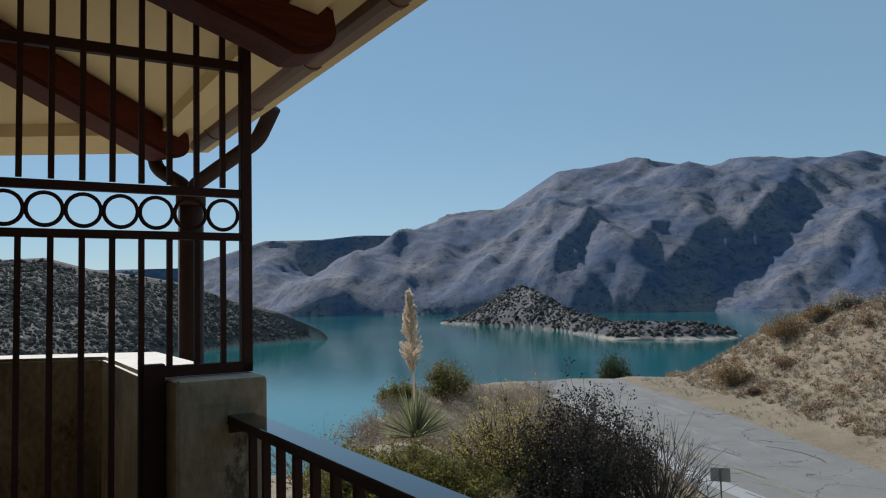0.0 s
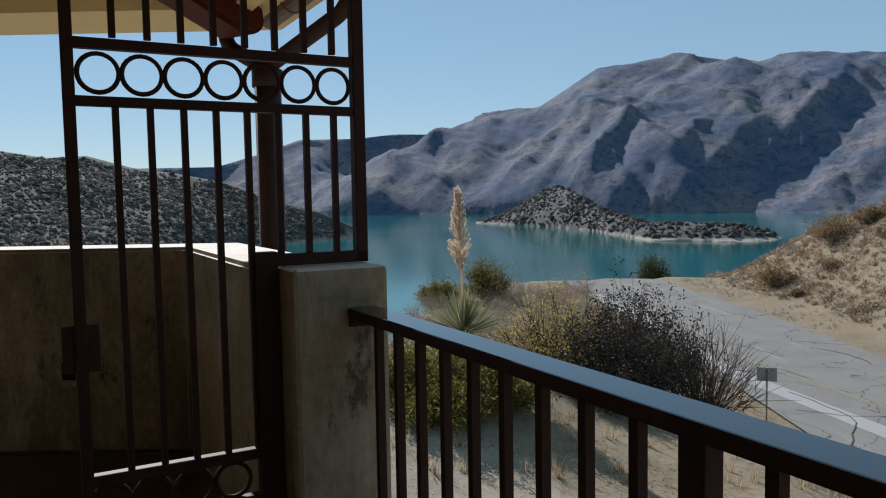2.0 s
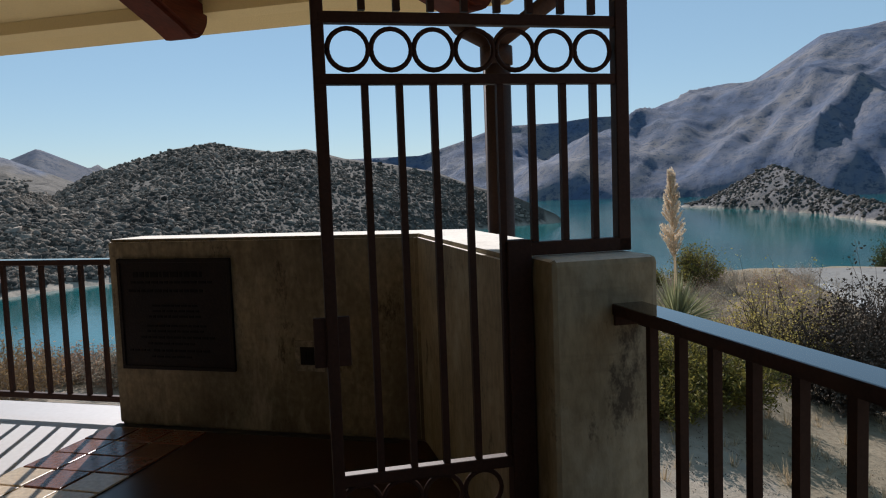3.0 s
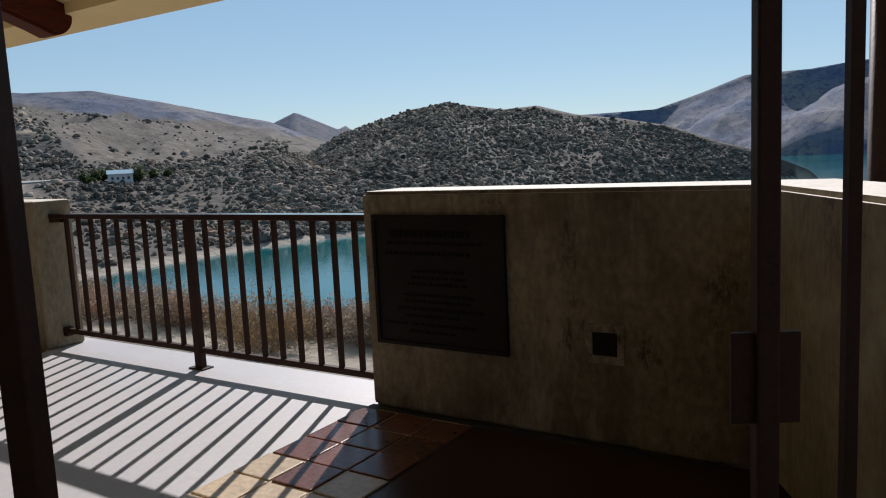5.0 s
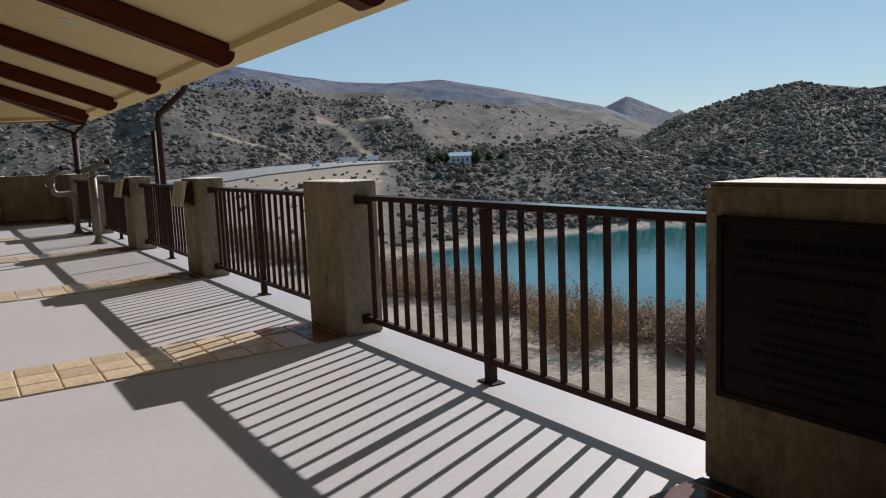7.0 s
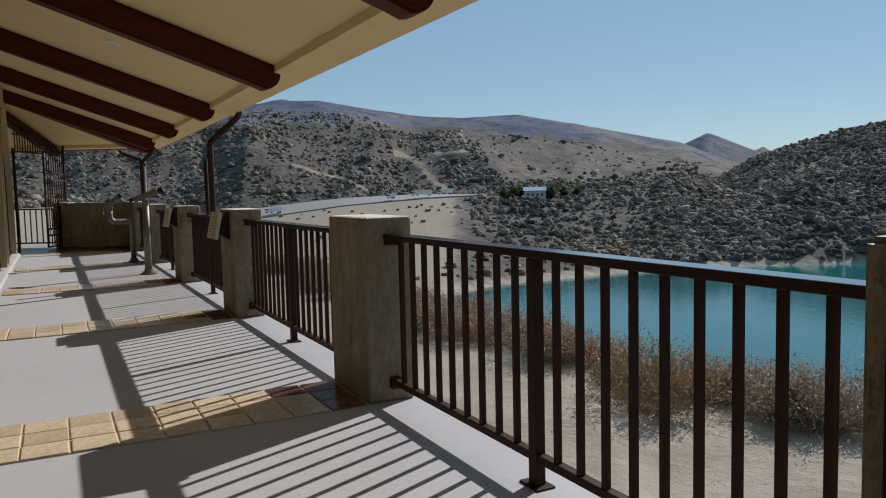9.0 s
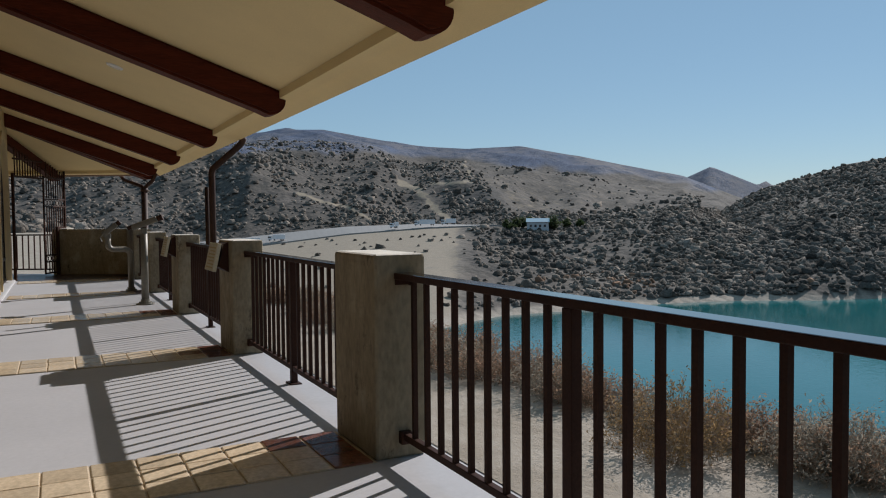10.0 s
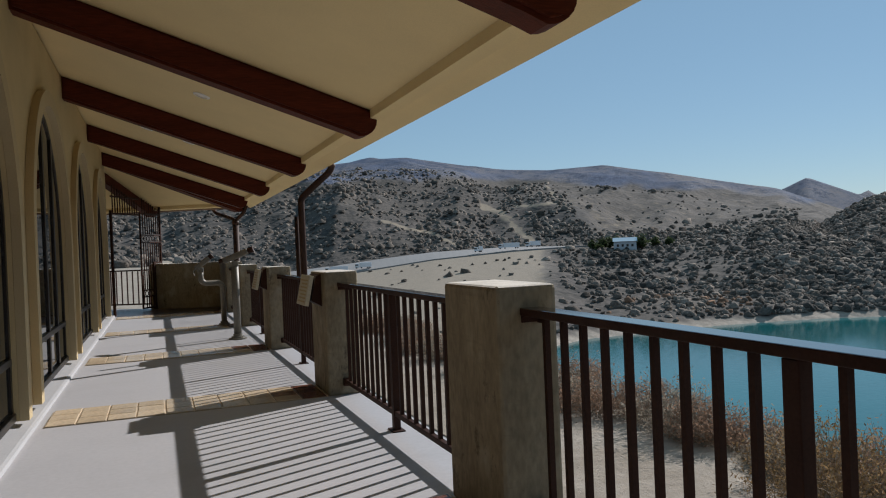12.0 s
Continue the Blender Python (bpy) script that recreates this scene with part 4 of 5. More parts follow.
for y, x in [(c, 4.5) for c in ARCHES] + [(ARCHES[3], 3.85)]:
    lamp = thing("ceiling_light", "round recessed ceiling light, unlit", "ceiling light", "recessed ceiling lights", (x, y, soffit_main(x)))
    m = pose(0, 0, 0, 0, tilt, 0)
    bm = bmesh.new()
    outer = [bm.verts.new(m @ Vector((0.105 * math.cos(t), 0.105 * math.sin(t), -0.004))) for t in ring[::4]]
    lip = [bm.verts.new(m @ Vector((0.095 * math.cos(t), 0.095 * math.sin(t), -0.016))) for t in ring[::4]]
    inner = [bm.verts.new(m @ Vector((0.07 * math.cos(t), 0.07 * math.sin(t), -0.016))) for t in ring[::4]]
    for r0, r1 in ((outer, lip), (lip, inner)):
        for k in range(24):
            bm.faces.new((r0[k], r0[(k + 1) % 24], r1[(k + 1) % 24], r1[k]))
    part("trim_ring", bm, LAMPTRIM, lamp)
    bm = bmesh.new()
    bm.faces.new([bm.verts.new(m @ Vector((0.072 * math.cos(t), 0.072 * math.sin(t), -0.008))) for t in ring[::4]])
    part("lens", bm, LAMPTRIM, lamp)


# ---------------------------------------------------------------- pillars, parapets, railings
def pillar(lo, hi, label, m=None):
    bm = boxed(lo, hi, m, bevel=0.022)
    ob = part("concrete_pillar", bm, CONCRETE)
    ob.data.materials.append(SUNTOP)
    # upward faces take the sun-paled concrete
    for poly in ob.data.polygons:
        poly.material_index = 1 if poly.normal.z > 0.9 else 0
    return tagged(ob, label, "pillar", "concrete pillars of the terrace")


for k, yc in enumerate(PILLARS):
    pillar((5.41, yc - 0.345, 0.0), (5.74, yc + 0.345, 1.2), "square-edged cast concrete pillar with stained faces" if k in (0, 3) else "cast concrete pillar with a reading panel on it")
PARA = 1.225
for s in (False, True):
    mw = wing_matrix(s)
    f = (lambda x, y: (x, far_pt - y)) if s else (lambda x, y: (x, y))
    inner_end = wing(-0.212, -0.2)
    outer_end = wing(-0.212, 0.18)
    out_corner = line_hit(wing(0, 0.18), U, 5.86)
    in_corner = line_hit(wing(0, -0.2), U, FACE)
    pts = [f(FACE, Y0), f(*in_corner), f(*inner_end), f(*outer_end), f(*out_corner), f(5.86, Y0)]
    para = part("parapet_wall", prism(bmesh.new(), pts, 0.0, PARA), PARAPET)
    bmb = bmesh.new()
    bmb.from_mesh(para.data)
    bmesh.ops.dissolve_limit(bmb, angle_limit=0.01, verts=bmb.verts, edges=bmb.edges)
    bmesh.ops.bevel(bmb, geom=[e for e in bmb.edges if e.calc_face_angle(0) > 0.6], offset=0.02, segments=2, affect="EDGES")
    bmb.to_mesh(para.data)
    bmb.free()
    tagged(para, "thick stained concrete parapet wall turning the terrace corner", "parapet", "corner parapets")
    # the pale top colour stands in for the sun on it
    para.data.materials.append(SUNTOP)
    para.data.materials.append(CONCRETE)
    # inner face: less stained, paler concrete also carries light bounced off the deck
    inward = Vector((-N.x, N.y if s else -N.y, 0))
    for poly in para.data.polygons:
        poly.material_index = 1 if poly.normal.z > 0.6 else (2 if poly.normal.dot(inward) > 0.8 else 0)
    pillar((-0.21, -0.19, 0.0), (0.21, 0.185, 1.24), "cast concrete gate pillar at the end of the parapet", mw)


def railing(length, m, left_gap=0.09, label="dark brown steel railing with square pickets"):
    """A rail panel along local x from 0 to length, z up: flat top rail, bottom rail, middle post, pickets, end brackets."""
    r = thing("railing", label, "railing", "terrace railings")
    r.matrix_basis = m
    top = part("top_rail", boxed((0, -0.055, 1.054), (length, 0.055, 1.092), bevel=0.005), IRON, r)
    top.data.materials.append(IRONTOP)
    for poly in top.data.polygons:
        poly.material_index = 1 if poly.normal.z > 0.6 else 0
    part("bottom_rail", boxed((0, -0.02, 0.115), (length, 0.02, 0.155), bevel=0.004), IRON, r)
    post = part("post", boxed((length / 2 - 0.032, -0.026, 0.0), (length / 2 + 0.032, 0.026, 1.048), bevel=0.004), IRON, r)
    part("base_plate", boxed((length / 2 - 0.075, -0.05, 0.0), (length / 2 + 0.075, 0.05, 0.01), bevel=0.003), IRON, post)
    for x, s in ((0, 1), (length, -1)):
        b = part("bracket", boxed((x, -0.05, 1.02), (x + s * 0.012, 0.05, 1.09), bevel=0.003), IRON, r)
        part("bracket", boxed((x, -0.035, 0.09), (x + s * 0.05, 0.035, 0.165), bevel=0.006), IRON, r)
        part("lug", boxed((min(x, x + s * 0.07), -0.048, 1.015), (max(x, x + s * 0.07), -0.036, 1.05), bevel=0.003), IRON, r)
    n = int((length / 2 - 0.1) / 0.163)
    pk = None
    for k in range(-n, n + 1):
        if k == 0:
            continue
        if pk is None:
            pk = part("picket", boxed((-0.0135, -0.0135, 0.15), (0.0135, 0.0135, 1.05)), IRON, r)
            data = pk.data
        else:
            pk = new("picket", data)
            pk.parent = r
        pk.location = (length / 2 + k * 0.163, 0, 0)
    return r


spans = [(Y0, PILLARS[0] - 0.345)] + [(a + 0.345, b - 0.345) for a, b in zip(PILLARS, PILLARS[1:])] + [(PILLARS[-1] + 0.345, Y1)]
for a, b in spans:
    railing(b - a, pose(RAIL, a, 0, 0, 0, 90))
for s in (False, True):
    mw = wing_matrix(s)
    railing(3.25, mw @ pose(0.21, -0.075, 0), label="dark brown steel railing along the wing terrace")
    pillar((3.46, -0.19, 0.0), (3.88, 0.185, 1.24), "cast concrete pillar between railing panels", mw)
    railing(2.6, mw @ pose(3.88, -0.075, 0), label="dark brown steel railing along the wing terrace")


# ---------------------------------------------------------------- iron gate screens
def gate_screen(mw):
    """Local x=0 plane; y runs from the pillar (-0.16) inwards to the building (2.2)."""
    g = thing("iron_gate", "dark brown iron gate with a row of rings", "gate", "iron gates")
    t = 0.022

    def bar(name, y0, y1, z0, z1, parent, d=t, bevel=0.004):
        return part(name, boxed((-d, y0, z0), (d, y1, z1), mw, bevel), IRON, parent)

    TOP = 2.56
    bar("stile", 0.841, 0.879, 0.06, 2.62, g, 0.019)
    bar("stile", -0.175, -0.128, 1.245, 2.80, g, 0.024)
    bar("hinge_post", 0.19, 0.275, 0.0, 1.30, g, 0.03)
    for z0, z1 in ((1.812, 1.845), (2.0, 2.035), (TOP, TOP + 0.045)):
        bar("cross_rail", -0.13, 0.86, z0, z1, g, 0.02)
    bar("cross_rail", -0.175, 0.27, 1.245, 1.29, g, 0.024)
    for z0, z1 in ((0.53, 0.57), (0.36, 0.395), (0.06, 0.10)):
        bar("cross_rail", 0.27, 0.86, z0, z1, g, 0.02)
    for k in range(8):
        y = 0.721 - k * 0.1105
        bar("bar", y - 0.011, y + 0.011, 0.57 if k < 5 else 1.29, 1.815, g, 0.011, 0)
        bar("bar", y - 0.011, y + 0.011, 2.042, TOP, g, 0.011, 0)
        bar("bar", y - 0.011, y + 0.011, TOP + 0.04, min(soffit_wing(-y) - 0.14, TOP + 0.22 + 0.3 * max(y, 0)), g, 0.011, 0)
    for k in range(5):
        y = 0.77 - k * 0.112
        if k:
            bar("bar", y - 0.011, y + 0.011, 0.10, 0.36, g, 0.011, 0)

    def ringbar(y, z, r):
        bm = bmesh.new()
        tube_pts = [mw @ Vector((0, y + r * math.cos(2 * math.pi * k / 24), z + r * math.sin(2 * math.pi * k / 24))) for k in range(25)]
        tube(bm, tube_pts, 0.0085, 6)
        part("ring", bm, IRON, g, smooth=True)

    for k in range(7):
        ringbar(0.769 - k * 0.137, 1.9225, 0.064)
    for k in range(4):
        ringbar(0.79 - k * 0.138, 0.4625, 0.064)
    # lock: box with escutcheon plates either side
    lock = bar("lock_plate", 0.802, 0.918, 0.925, 1.085, g, 0.006, 0.003)
    part("latch", boxed((-0.024, 0.848, 0.965), (-0.018, 0.872, 1.04), mw, 0.002), SCOPE, lock, "worn metal strike")
    part("keyhole", boxed((-0.0255, 0.854, 0.985), (-0.0235, 0.866, 1.02), mw), BRONZE, lock)
    # jamb post at the building and the bar screen above the opening
    bar("jamb_post", 2.155, 2.205, 0.0, 2.62, g, 0.03)
    bar("cross_rail", 0.9, 2.16, TOP - 0.04, TOP + 0.005, g, 0.02)
    bar("cross_rail", 0.9, 2.16, 2.95, 2.99, g, 0.02)
    for k in range(11):
        y = 0.985 + k * 0.1105
        bar("bar", y - 0.011, y + 0.011, TOP, soffit_wing(-y) - 0.36, g, 0.011, 0)
    return g


for s in (False, True):
    gate_screen(wing_matrix(s) @ Matrix.Translation((0.03, 0, 0)))


# ---------------------------------------------------------------- downpipes
def downpipe(name, label, parts):
    d = thing(name, label, "downpipe", "rain downpipes")
    for nm, pts, r in parts:
        part(nm, tube(bmesh.new(), bend(pts, cut=0.07), r, 12), PIPE, d, smooth=True)
    return d


for yy in (PILLARS[2] - 0.15,):
    downpipe("downpipe", "brown downpipe bending out to the eave gutter", [
        ("pipe", [(5.97, yy, -1.3), (5.97, yy, 2.2), (6.44, yy, 2.62), (6.47, yy, 2.72)], 0.05),
        ("conduit", [(5.97, yy + 0.42, -1.3), (5.97, yy + 0.42, 1.95)], 0.04)])
for s in (False, True):
    f = (lambda x, y, z: (x, far_pt - y, z)) if s else (lambda x, y, z: (x, y, z))
    dp = (5.98, 2.76)
    downpipe("downpipe", "brown round downpipe with two arms up to the gutters", [
        ("column", [f(*dp, -2.2), f(*dp, 2.30)], 0.085),
        ("collar", [f(*dp, 2.22), f(*dp, 2.33)], 0.10),
        ("arm", [f(*dp, 2.2), f(5.97, 2.74, 2.36), f(5.52, 2.20, 2.58), f(5.40, 2.08, 2.76)], 0.05),
        ("arm", [f(*dp, 2.2), f(6.0, 2.80, 2.36), f(6.17, 3.06, 2.52), f(6.25, 3.12, 2.72)], 0.05)])

# ---------------------------------------------------------------- plaque and outlet on the parapet
plq = thing("plaque", "dark bronze plaque with raised lettering on the parapet", "plaque")
plate = part("plate", boxed((FACE - 0.02, 4.365, 0.385), (FACE - 0.002, 5.187, 1.10), bevel=0.006), BRONZE, plq)
bm = bmesh.new()
for lo, hi in (((4.365, 1.075), (5.187, 1.10)), ((4.365, 0.385), (5.187, 0.41)), ((4.365, 0.41), (4.39, 1.075)), ((5.162, 0.41), (5.187, 1.075))):
    box(bm, (FACE - 0.028, *lo), (FACE - 0.0195, *hi), bevel=0.003)
part("border", bm, BRONZE, plq)
rt = random.Random(9)
for z, h, w0, w1 in ((1.00, 0.05, 0.12, 0.62), (0.95, 0.022, 0.1, 0.7), (0.895, 0.026, 0.08, 0.6), (0.80, 0.018, 0.25, 0.55), (0.765, 0.018, 0.25, 0.58), (0.73, 0.022, 0.22, 0.6),
                      (0.67, 0.018, 0.2, 0.62), (0.635, 0.018, 0.2, 0.6), (0.595, 0.02, 0.15, 0.66), (0.555, 0.018, 0.2, 0.55), (0.51, 0.016, 0.06, 0.2), (0.51, 0.02, 0.24, 0.62), (0.47, 0.016, 0.22, 0.5)):
    y = 5.187 - w0
    while y > 5.187 - w1:
        wd = rt.uniform(0.015, 0.06)
        part("lettering", boxed((FACE - 0.0235, y - wd, z - h * 0.36), (FACE - 0.0195, y, z + h * 0.36)), BRONZELIT, plq)
        y -= wd + 0.013
outlet = thing("outlet_box", "recessed electrical outlet box in the concrete", "outlet")
bm = bmesh.new()
for lo, hi in (((3.77, 0.55), (3.96, 0.59)), ((3.77, 0.40), (3.96, 0.44)), ((3.77, 0.44), (3.805, 0.55)), ((3.925, 0.44), (3.96, 0.55))):
    box(bm, (FACE - 0.008, *lo), (FACE - 0.001, *hi), bevel=0.002)
part("surround", bm, MORTAR, outlet, "patched mortar surround")
part("cover", boxed((FACE - 0.012, 3.806, 0.441), (FACE - 0.001, 3.924, 0.549), bevel=0.003), BRONZE, outlet)
for dy in (-0.02, 0.0, 0.02):
    part("slot", boxed((FACE - 0.014, 3.865 + dy - 0.003, 0.47), (FACE - 0.011, 3.865 + dy + 0.003, 0.52)), BRONZELIT, outlet)

# ---------------------------------------------------------------- reading panels and viewers
for yc in PILLARS[1:3]:
    p = thing("reading_panel", "slanted pale reading panel fixed to a concrete pillar", "information panel", "reading panels", (5.41, yc, 0))
    bm = prism(bmesh.new(), [(0.0, 0.86), (-0.10, 0.92), (-0.05, 1.16), (0.0, 1.18)], -0.20, 0.20, "y")
    part("bracket", bm, IRON, p)
    m = pose(-0.125, 0, 1.02, 0, 12, 0)
    part("board", boxed((-0.02, -0.23, -0.15), (0.02, 0.23, 0.15), m, 0.004), SIGNFACE, p)
    bm = bmesh.new()
    for k in range(7):
        box(bm, (-0.0225, -0.19, -0.12 + k * 0.035), (-0.0202, 0.19 - 0.05 * (k % 3), -0.105 + k * 0.035), m)
    part("print", bm, SURROUND, p)


def flange(bm, r=0.15):
    for rr0, z0, z1 in ((r, 0.0, 0.02), (r * 0.7, 0.02, 0.05), (r * 0.5, 0.05, 0.09)):
        tube(bm, [(0, 0, z0), (0, 0, z1)], rr0, 16)
    return bm


sc = thing("viewing_scope", "grey metal viewing telescope on a straight pole", "telescope", "viewing telescopes", (5.12, 18.2, 0))
part("base", flange(bmesh.new()), SCOPE, sc)
part("pole", tube(bmesh.new(), [(0, 0, 0.09), (0, 0, 0.7), (0, 0, 1.22)], 0.062, 16, 0.055), SCOPE, sc, smooth=True)
part("yoke", boxed((-0.05, -0.05, 1.2), (0.05, 0.05, 1.3), bevel=0.015), SCOPE, sc)
m = pose(0, 0, 1.37, 0, -20, -18)
body = part("barrel", boxed((-0.2, -0.06, -0.05), (0.24, 0.06, 0.05), m, 0.025), SCOPE, sc)
part("hood", tube(bmesh.new(), [m @ Vector((0.22, 0, 0.0)), m @ Vector((0.33, 0, 0.0))], 0.045, 12, 0.055), PIPE, body, "dark lens hood")
part("eyepiece", tube(bmesh.new(), [m @ Vector((-0.19, 0, 0.015)), m @ Vector((-0.27, 0, 0.015))], 0.035, 12), PIPE, body, "dark eyepiece")
sc = thing("viewing_scope", "grey metal low viewing telescope on an S-bent pole", "telescope", "viewing telescopes", (5.12, 20.9, 0))
part("base", flange(bmesh.new()), SCOPE, sc)
part("pole", tube(bmesh.new(), bend([(0, 0, 0.05), (0, 0, 0.86), (-0.42, -0.1, 0.86), (-0.42, -0.1, 1.12)], 8, 0.14), 0.055, 14), SCOPE, sc, smooth=True)
part("yoke", boxed((-0.48, -0.15, 1.08), (-0.36, -0.05, 1.18), bevel=0.015), SCOPE, sc)
m = pose(-0.40, -0.1, 1.24, 0, -38, -10)
body = part("barrel", boxed((-0.14, -0.06, -0.05), (0.2, 0.06, 0.05), m, 0.025), SCOPE, sc)
part("hood", tube(bmesh.new(), [m @ Vector((0.18, 0, 0)), m @ Vector((0.27, 0, 0))], 0.045, 12, 0.055), PIPE, body, "dark lens hood")
part("handle", tube(bmesh.new(), bend([m @ Vector((-0.12, -0.05, 0)), m @ Vector((-0.2, -0.12, -0.02)), m @ Vector((-0.22, -0.14, -0.1))], 5, 0.03), 0.012, 8), SCOPE, body)

# ---------------------------------------------------------------- road below the terrace
def ribbon(name, centre, width, z, material, kind_label, cat, kind="structure"):
    bm = bmesh.new()
    cs = [Vector(c) for c in centre]
    left, right = [], []
    for i, c in enumerate(cs):
        d = (cs[min(i + 1, len(cs) - 1)] - cs[max(i - 1, 0)]).normalized()
        n = Vector((-d.y, d.x))
        w = width(i) if callable(width) else width
        left.append(bm.verts.new((*(c + n * w / 2), z)))
        right.append(bm.verts.new((*(c - n * w / 2), z)))
    for i in range(len(cs) - 1):
        bm.faces.new((left[i], left[i + 1], right[i + 1], right[i]))
    ob = part(name, bm, material)
    return tagged(ob, kind_label, cat, kind=kind)


def road_line(off):
    return [(x, -14.35 + off + 1.2 * smooth((x - 45) / 25)) for x in np.arange(-30, 72, 1.5)]


ribbon("road", road_line(0), 8.8, -6.36, ASPHALT, "cracked grey two-lane asphalt road", "road")
ribbon("road_marking", [(x, -17.6 + 0.205 * x if x < 34 else -10.63 + 0.03 * (x - 34)) for x in np.arange(8, 62, 1.5)], 0.95, -6.352, PATCH, "pale worn strip along the road", "road strip")
for o in (-0.09, 0.09):
    ribbon("road_marking", [(x, -19.5 + 0.2 * x + o if x < 36 else -12.3 + o) for x in np.arange(8, 60, 1.5)], 0.09, -6.35, YELLOW, "worn double yellow line", "road marking")
rc = random.Random(12)
for k in range(16):
    x, y = rc.uniform(14, 55), rc.uniform(-18, -10.5)
    ang = rc.choice([0.25, 0.25, 1.5, -0.6]) + rc.uniform(-0.25, 0.25)
    pts = [(x, y)]
    for i in range(rc.randint(5, 14)):
        ang += rc.uniform(-0.35, 0.35)
        x, y = x + 0.7 * math.cos(ang), y + 0.7 * math.sin(ang)
        if -18.4 < y < -10.3:
            pts.append((x, y))
    if len(pts) > 3:
        wd = rc.uniform(0.03, 0.055)
        ribbon("road_crack", pts, wd, -6.346 + 0.0008 * k, TAR, "dark tar-sealed crack in the asphalt", "road crack")
mh = part("manhole_cover", boxed((22.9, -10.7, -6.36), (23.9, -10.1, -6.32), bevel=0.01), TAR)
tagged(mh, "dark iron drain cover at the road edge", "drain cover")


def road_sign(x, y, w, h, top, label, turn):
    z0 = float(land(np.array([x]), np.array([y]))[0])
    s = thing("road_sign", label, "road sign", "road signs", (x, y, z0))
    part("post", boxed((-0.03, -0.02, -0.2), (0.03, 0.02, top), bevel=0.004), POST, s)
    m = pose(0, 0, 0, 0, 0, turn)
    pl = part("plate", boxed((-w / 2, -0.035, top - h), (w / 2, -0.022, top), m, 0.003), GALV, s)
    bm = bmesh.new()
    for k in range(4):
        box(bm, (-w * 0.38, -0.039, top - h * 0.2 - k * h * 0.2), (w * 0.36 - 0.05 * (k % 2), -0.0355, top - h * 0.12 - k * h * 0.2), m)
    part("lettering", bm, POST, pl)


road_sign(25.6, -8.75, 0.62, 0.45, 2.15, "grey rectangular sign on a thin post beside the road", 70)
road_sign(25.2, -20.6, 0.5, 0.35, 1.5, "small pale sign on a post at the foot of the bank", 60)

# ---------------------------------------------------------------- far road, lorries, house
fa = np.arange(57.5, 92, 0.5)


def bench_z(a):
    em = table(np.array([a]), (36, -2.2), (45, 0.0), (50, -0.4), (54, -0.75), (57, -0.65), (59, -0.5), (64, -0.65), (70, -1.05), (76, -1.75), (85, -2.6), (130, -4))[0]
    return EYE0 + 520 * math.tan(radians(em))


def bench(a, r=518.0, dz=0.0):
    return Vector((C0[0] + r * math.cos(radians(a)), C0[1] + r * math.sin(radians(a)), bench_z(a) + dz))


bm = bmesh.new()
rows = [[bm.verts.new(bench(a, r, dz)) for r, dz in ((505, -0.6), (505, 0.7), (505.6, 0.7), (506, 0.3), (506 + 30 * float(smooth(np.array((a - 56.5) / 9))), 0.3 + 1.7 * float(smooth(np.array((a - 56.5) / 9))) + 4.2 * float(smooth(np.array((a - 58) / 18)))))] for a in fa]
for p, q in zip(rows, rows[1:]):
    for k in range(4):
        bm.faces.new((p[k], p[k + 1], q[k + 1], q[k]))
tagged(part("highway", bm, FARROAD), "pale highway with a low barrier along the far slope", "highway", kind="structure")


def lorry(a, length, label):
    o = bench(a, 512, 2.0)
    t = thing("truck", label, "truck", "lorries on the highway")
    t.matrix_basis = Matrix.Translation(o) @ pose(0, 0, 0, 0, 0, a + 90)
    part("trailer", boxed((-length / 2, -1.3, 1.0), (length / 2 - 3.2, 1.3, 4.0), bevel=0.08), TRUCKWHITE, t)
    cab = part("cab", boxed((length / 2 - 2.9, -1.25, 0.6), (length / 2, 1.25, 3.3), bevel=0.25), TRUCKWHITE, t)
    part("windscreen", boxed((length / 2 - 2.0, -1.28, 1.9), (length / 2 + 0.03, 1.28, 2.8), bevel=0.05), DARKGLASS, cab)
    for x in (-length / 2 + 1.2, -length / 2 + 2.6, length / 2 - 4.2, length / 2 - 1.0):
        for y in (-1.1, 1.1):
            part("wheel", tube(bmesh.new(), [(x, y - 0.15, 0.5), (x, y + 0.15, 0.5)], 0.5, 12), TAR, t)


for a, ln in ((77.2, 15), (75.2, 11), (64.2, 14), (62.4, 10), (66.5, 6)):
    lorry(a, ln, "white lorry on the distant highway")
hz = land(np.array([C0[0] + 500 * math.cos(radians(55.7))]), np.array([C0[1] + 500 * math.sin(radians(55.7))]))[0]
house = thing("house", "white flat-fronted building with a pale blue roof", "house")
house.matrix_basis = Matrix.Translation((C0[0] + 500 * math.cos(radians(55.7)), C0[1] + 500 * math.sin(radians(55.7)), hz)) @ pose(0, 0, 0, 0, 0, 55.7 + 90)
part("wall", boxed((-7, -4, -2.0), (7, 4, 5.0)), WHITEWALL, house)
bm = prism(bmesh.new(), [(-5, 5.0), (5, 5.0), (0, 7.4)], -7.6, 7.6, "x")
part("roof", bm, BLUEROOF, house)
for x in (-4.5, -1.5, 1.5, 4.5):
    part("window", boxed((x - 0.7, -4.06, 1.6), (x + 0.7, -3.96, 3.2)), DARKGLASS, house)
    part("window", boxed((x - 0.7, 3.96, 1.6), (x + 0.7, 4.06, 3.2)), DARKGLASS, house)


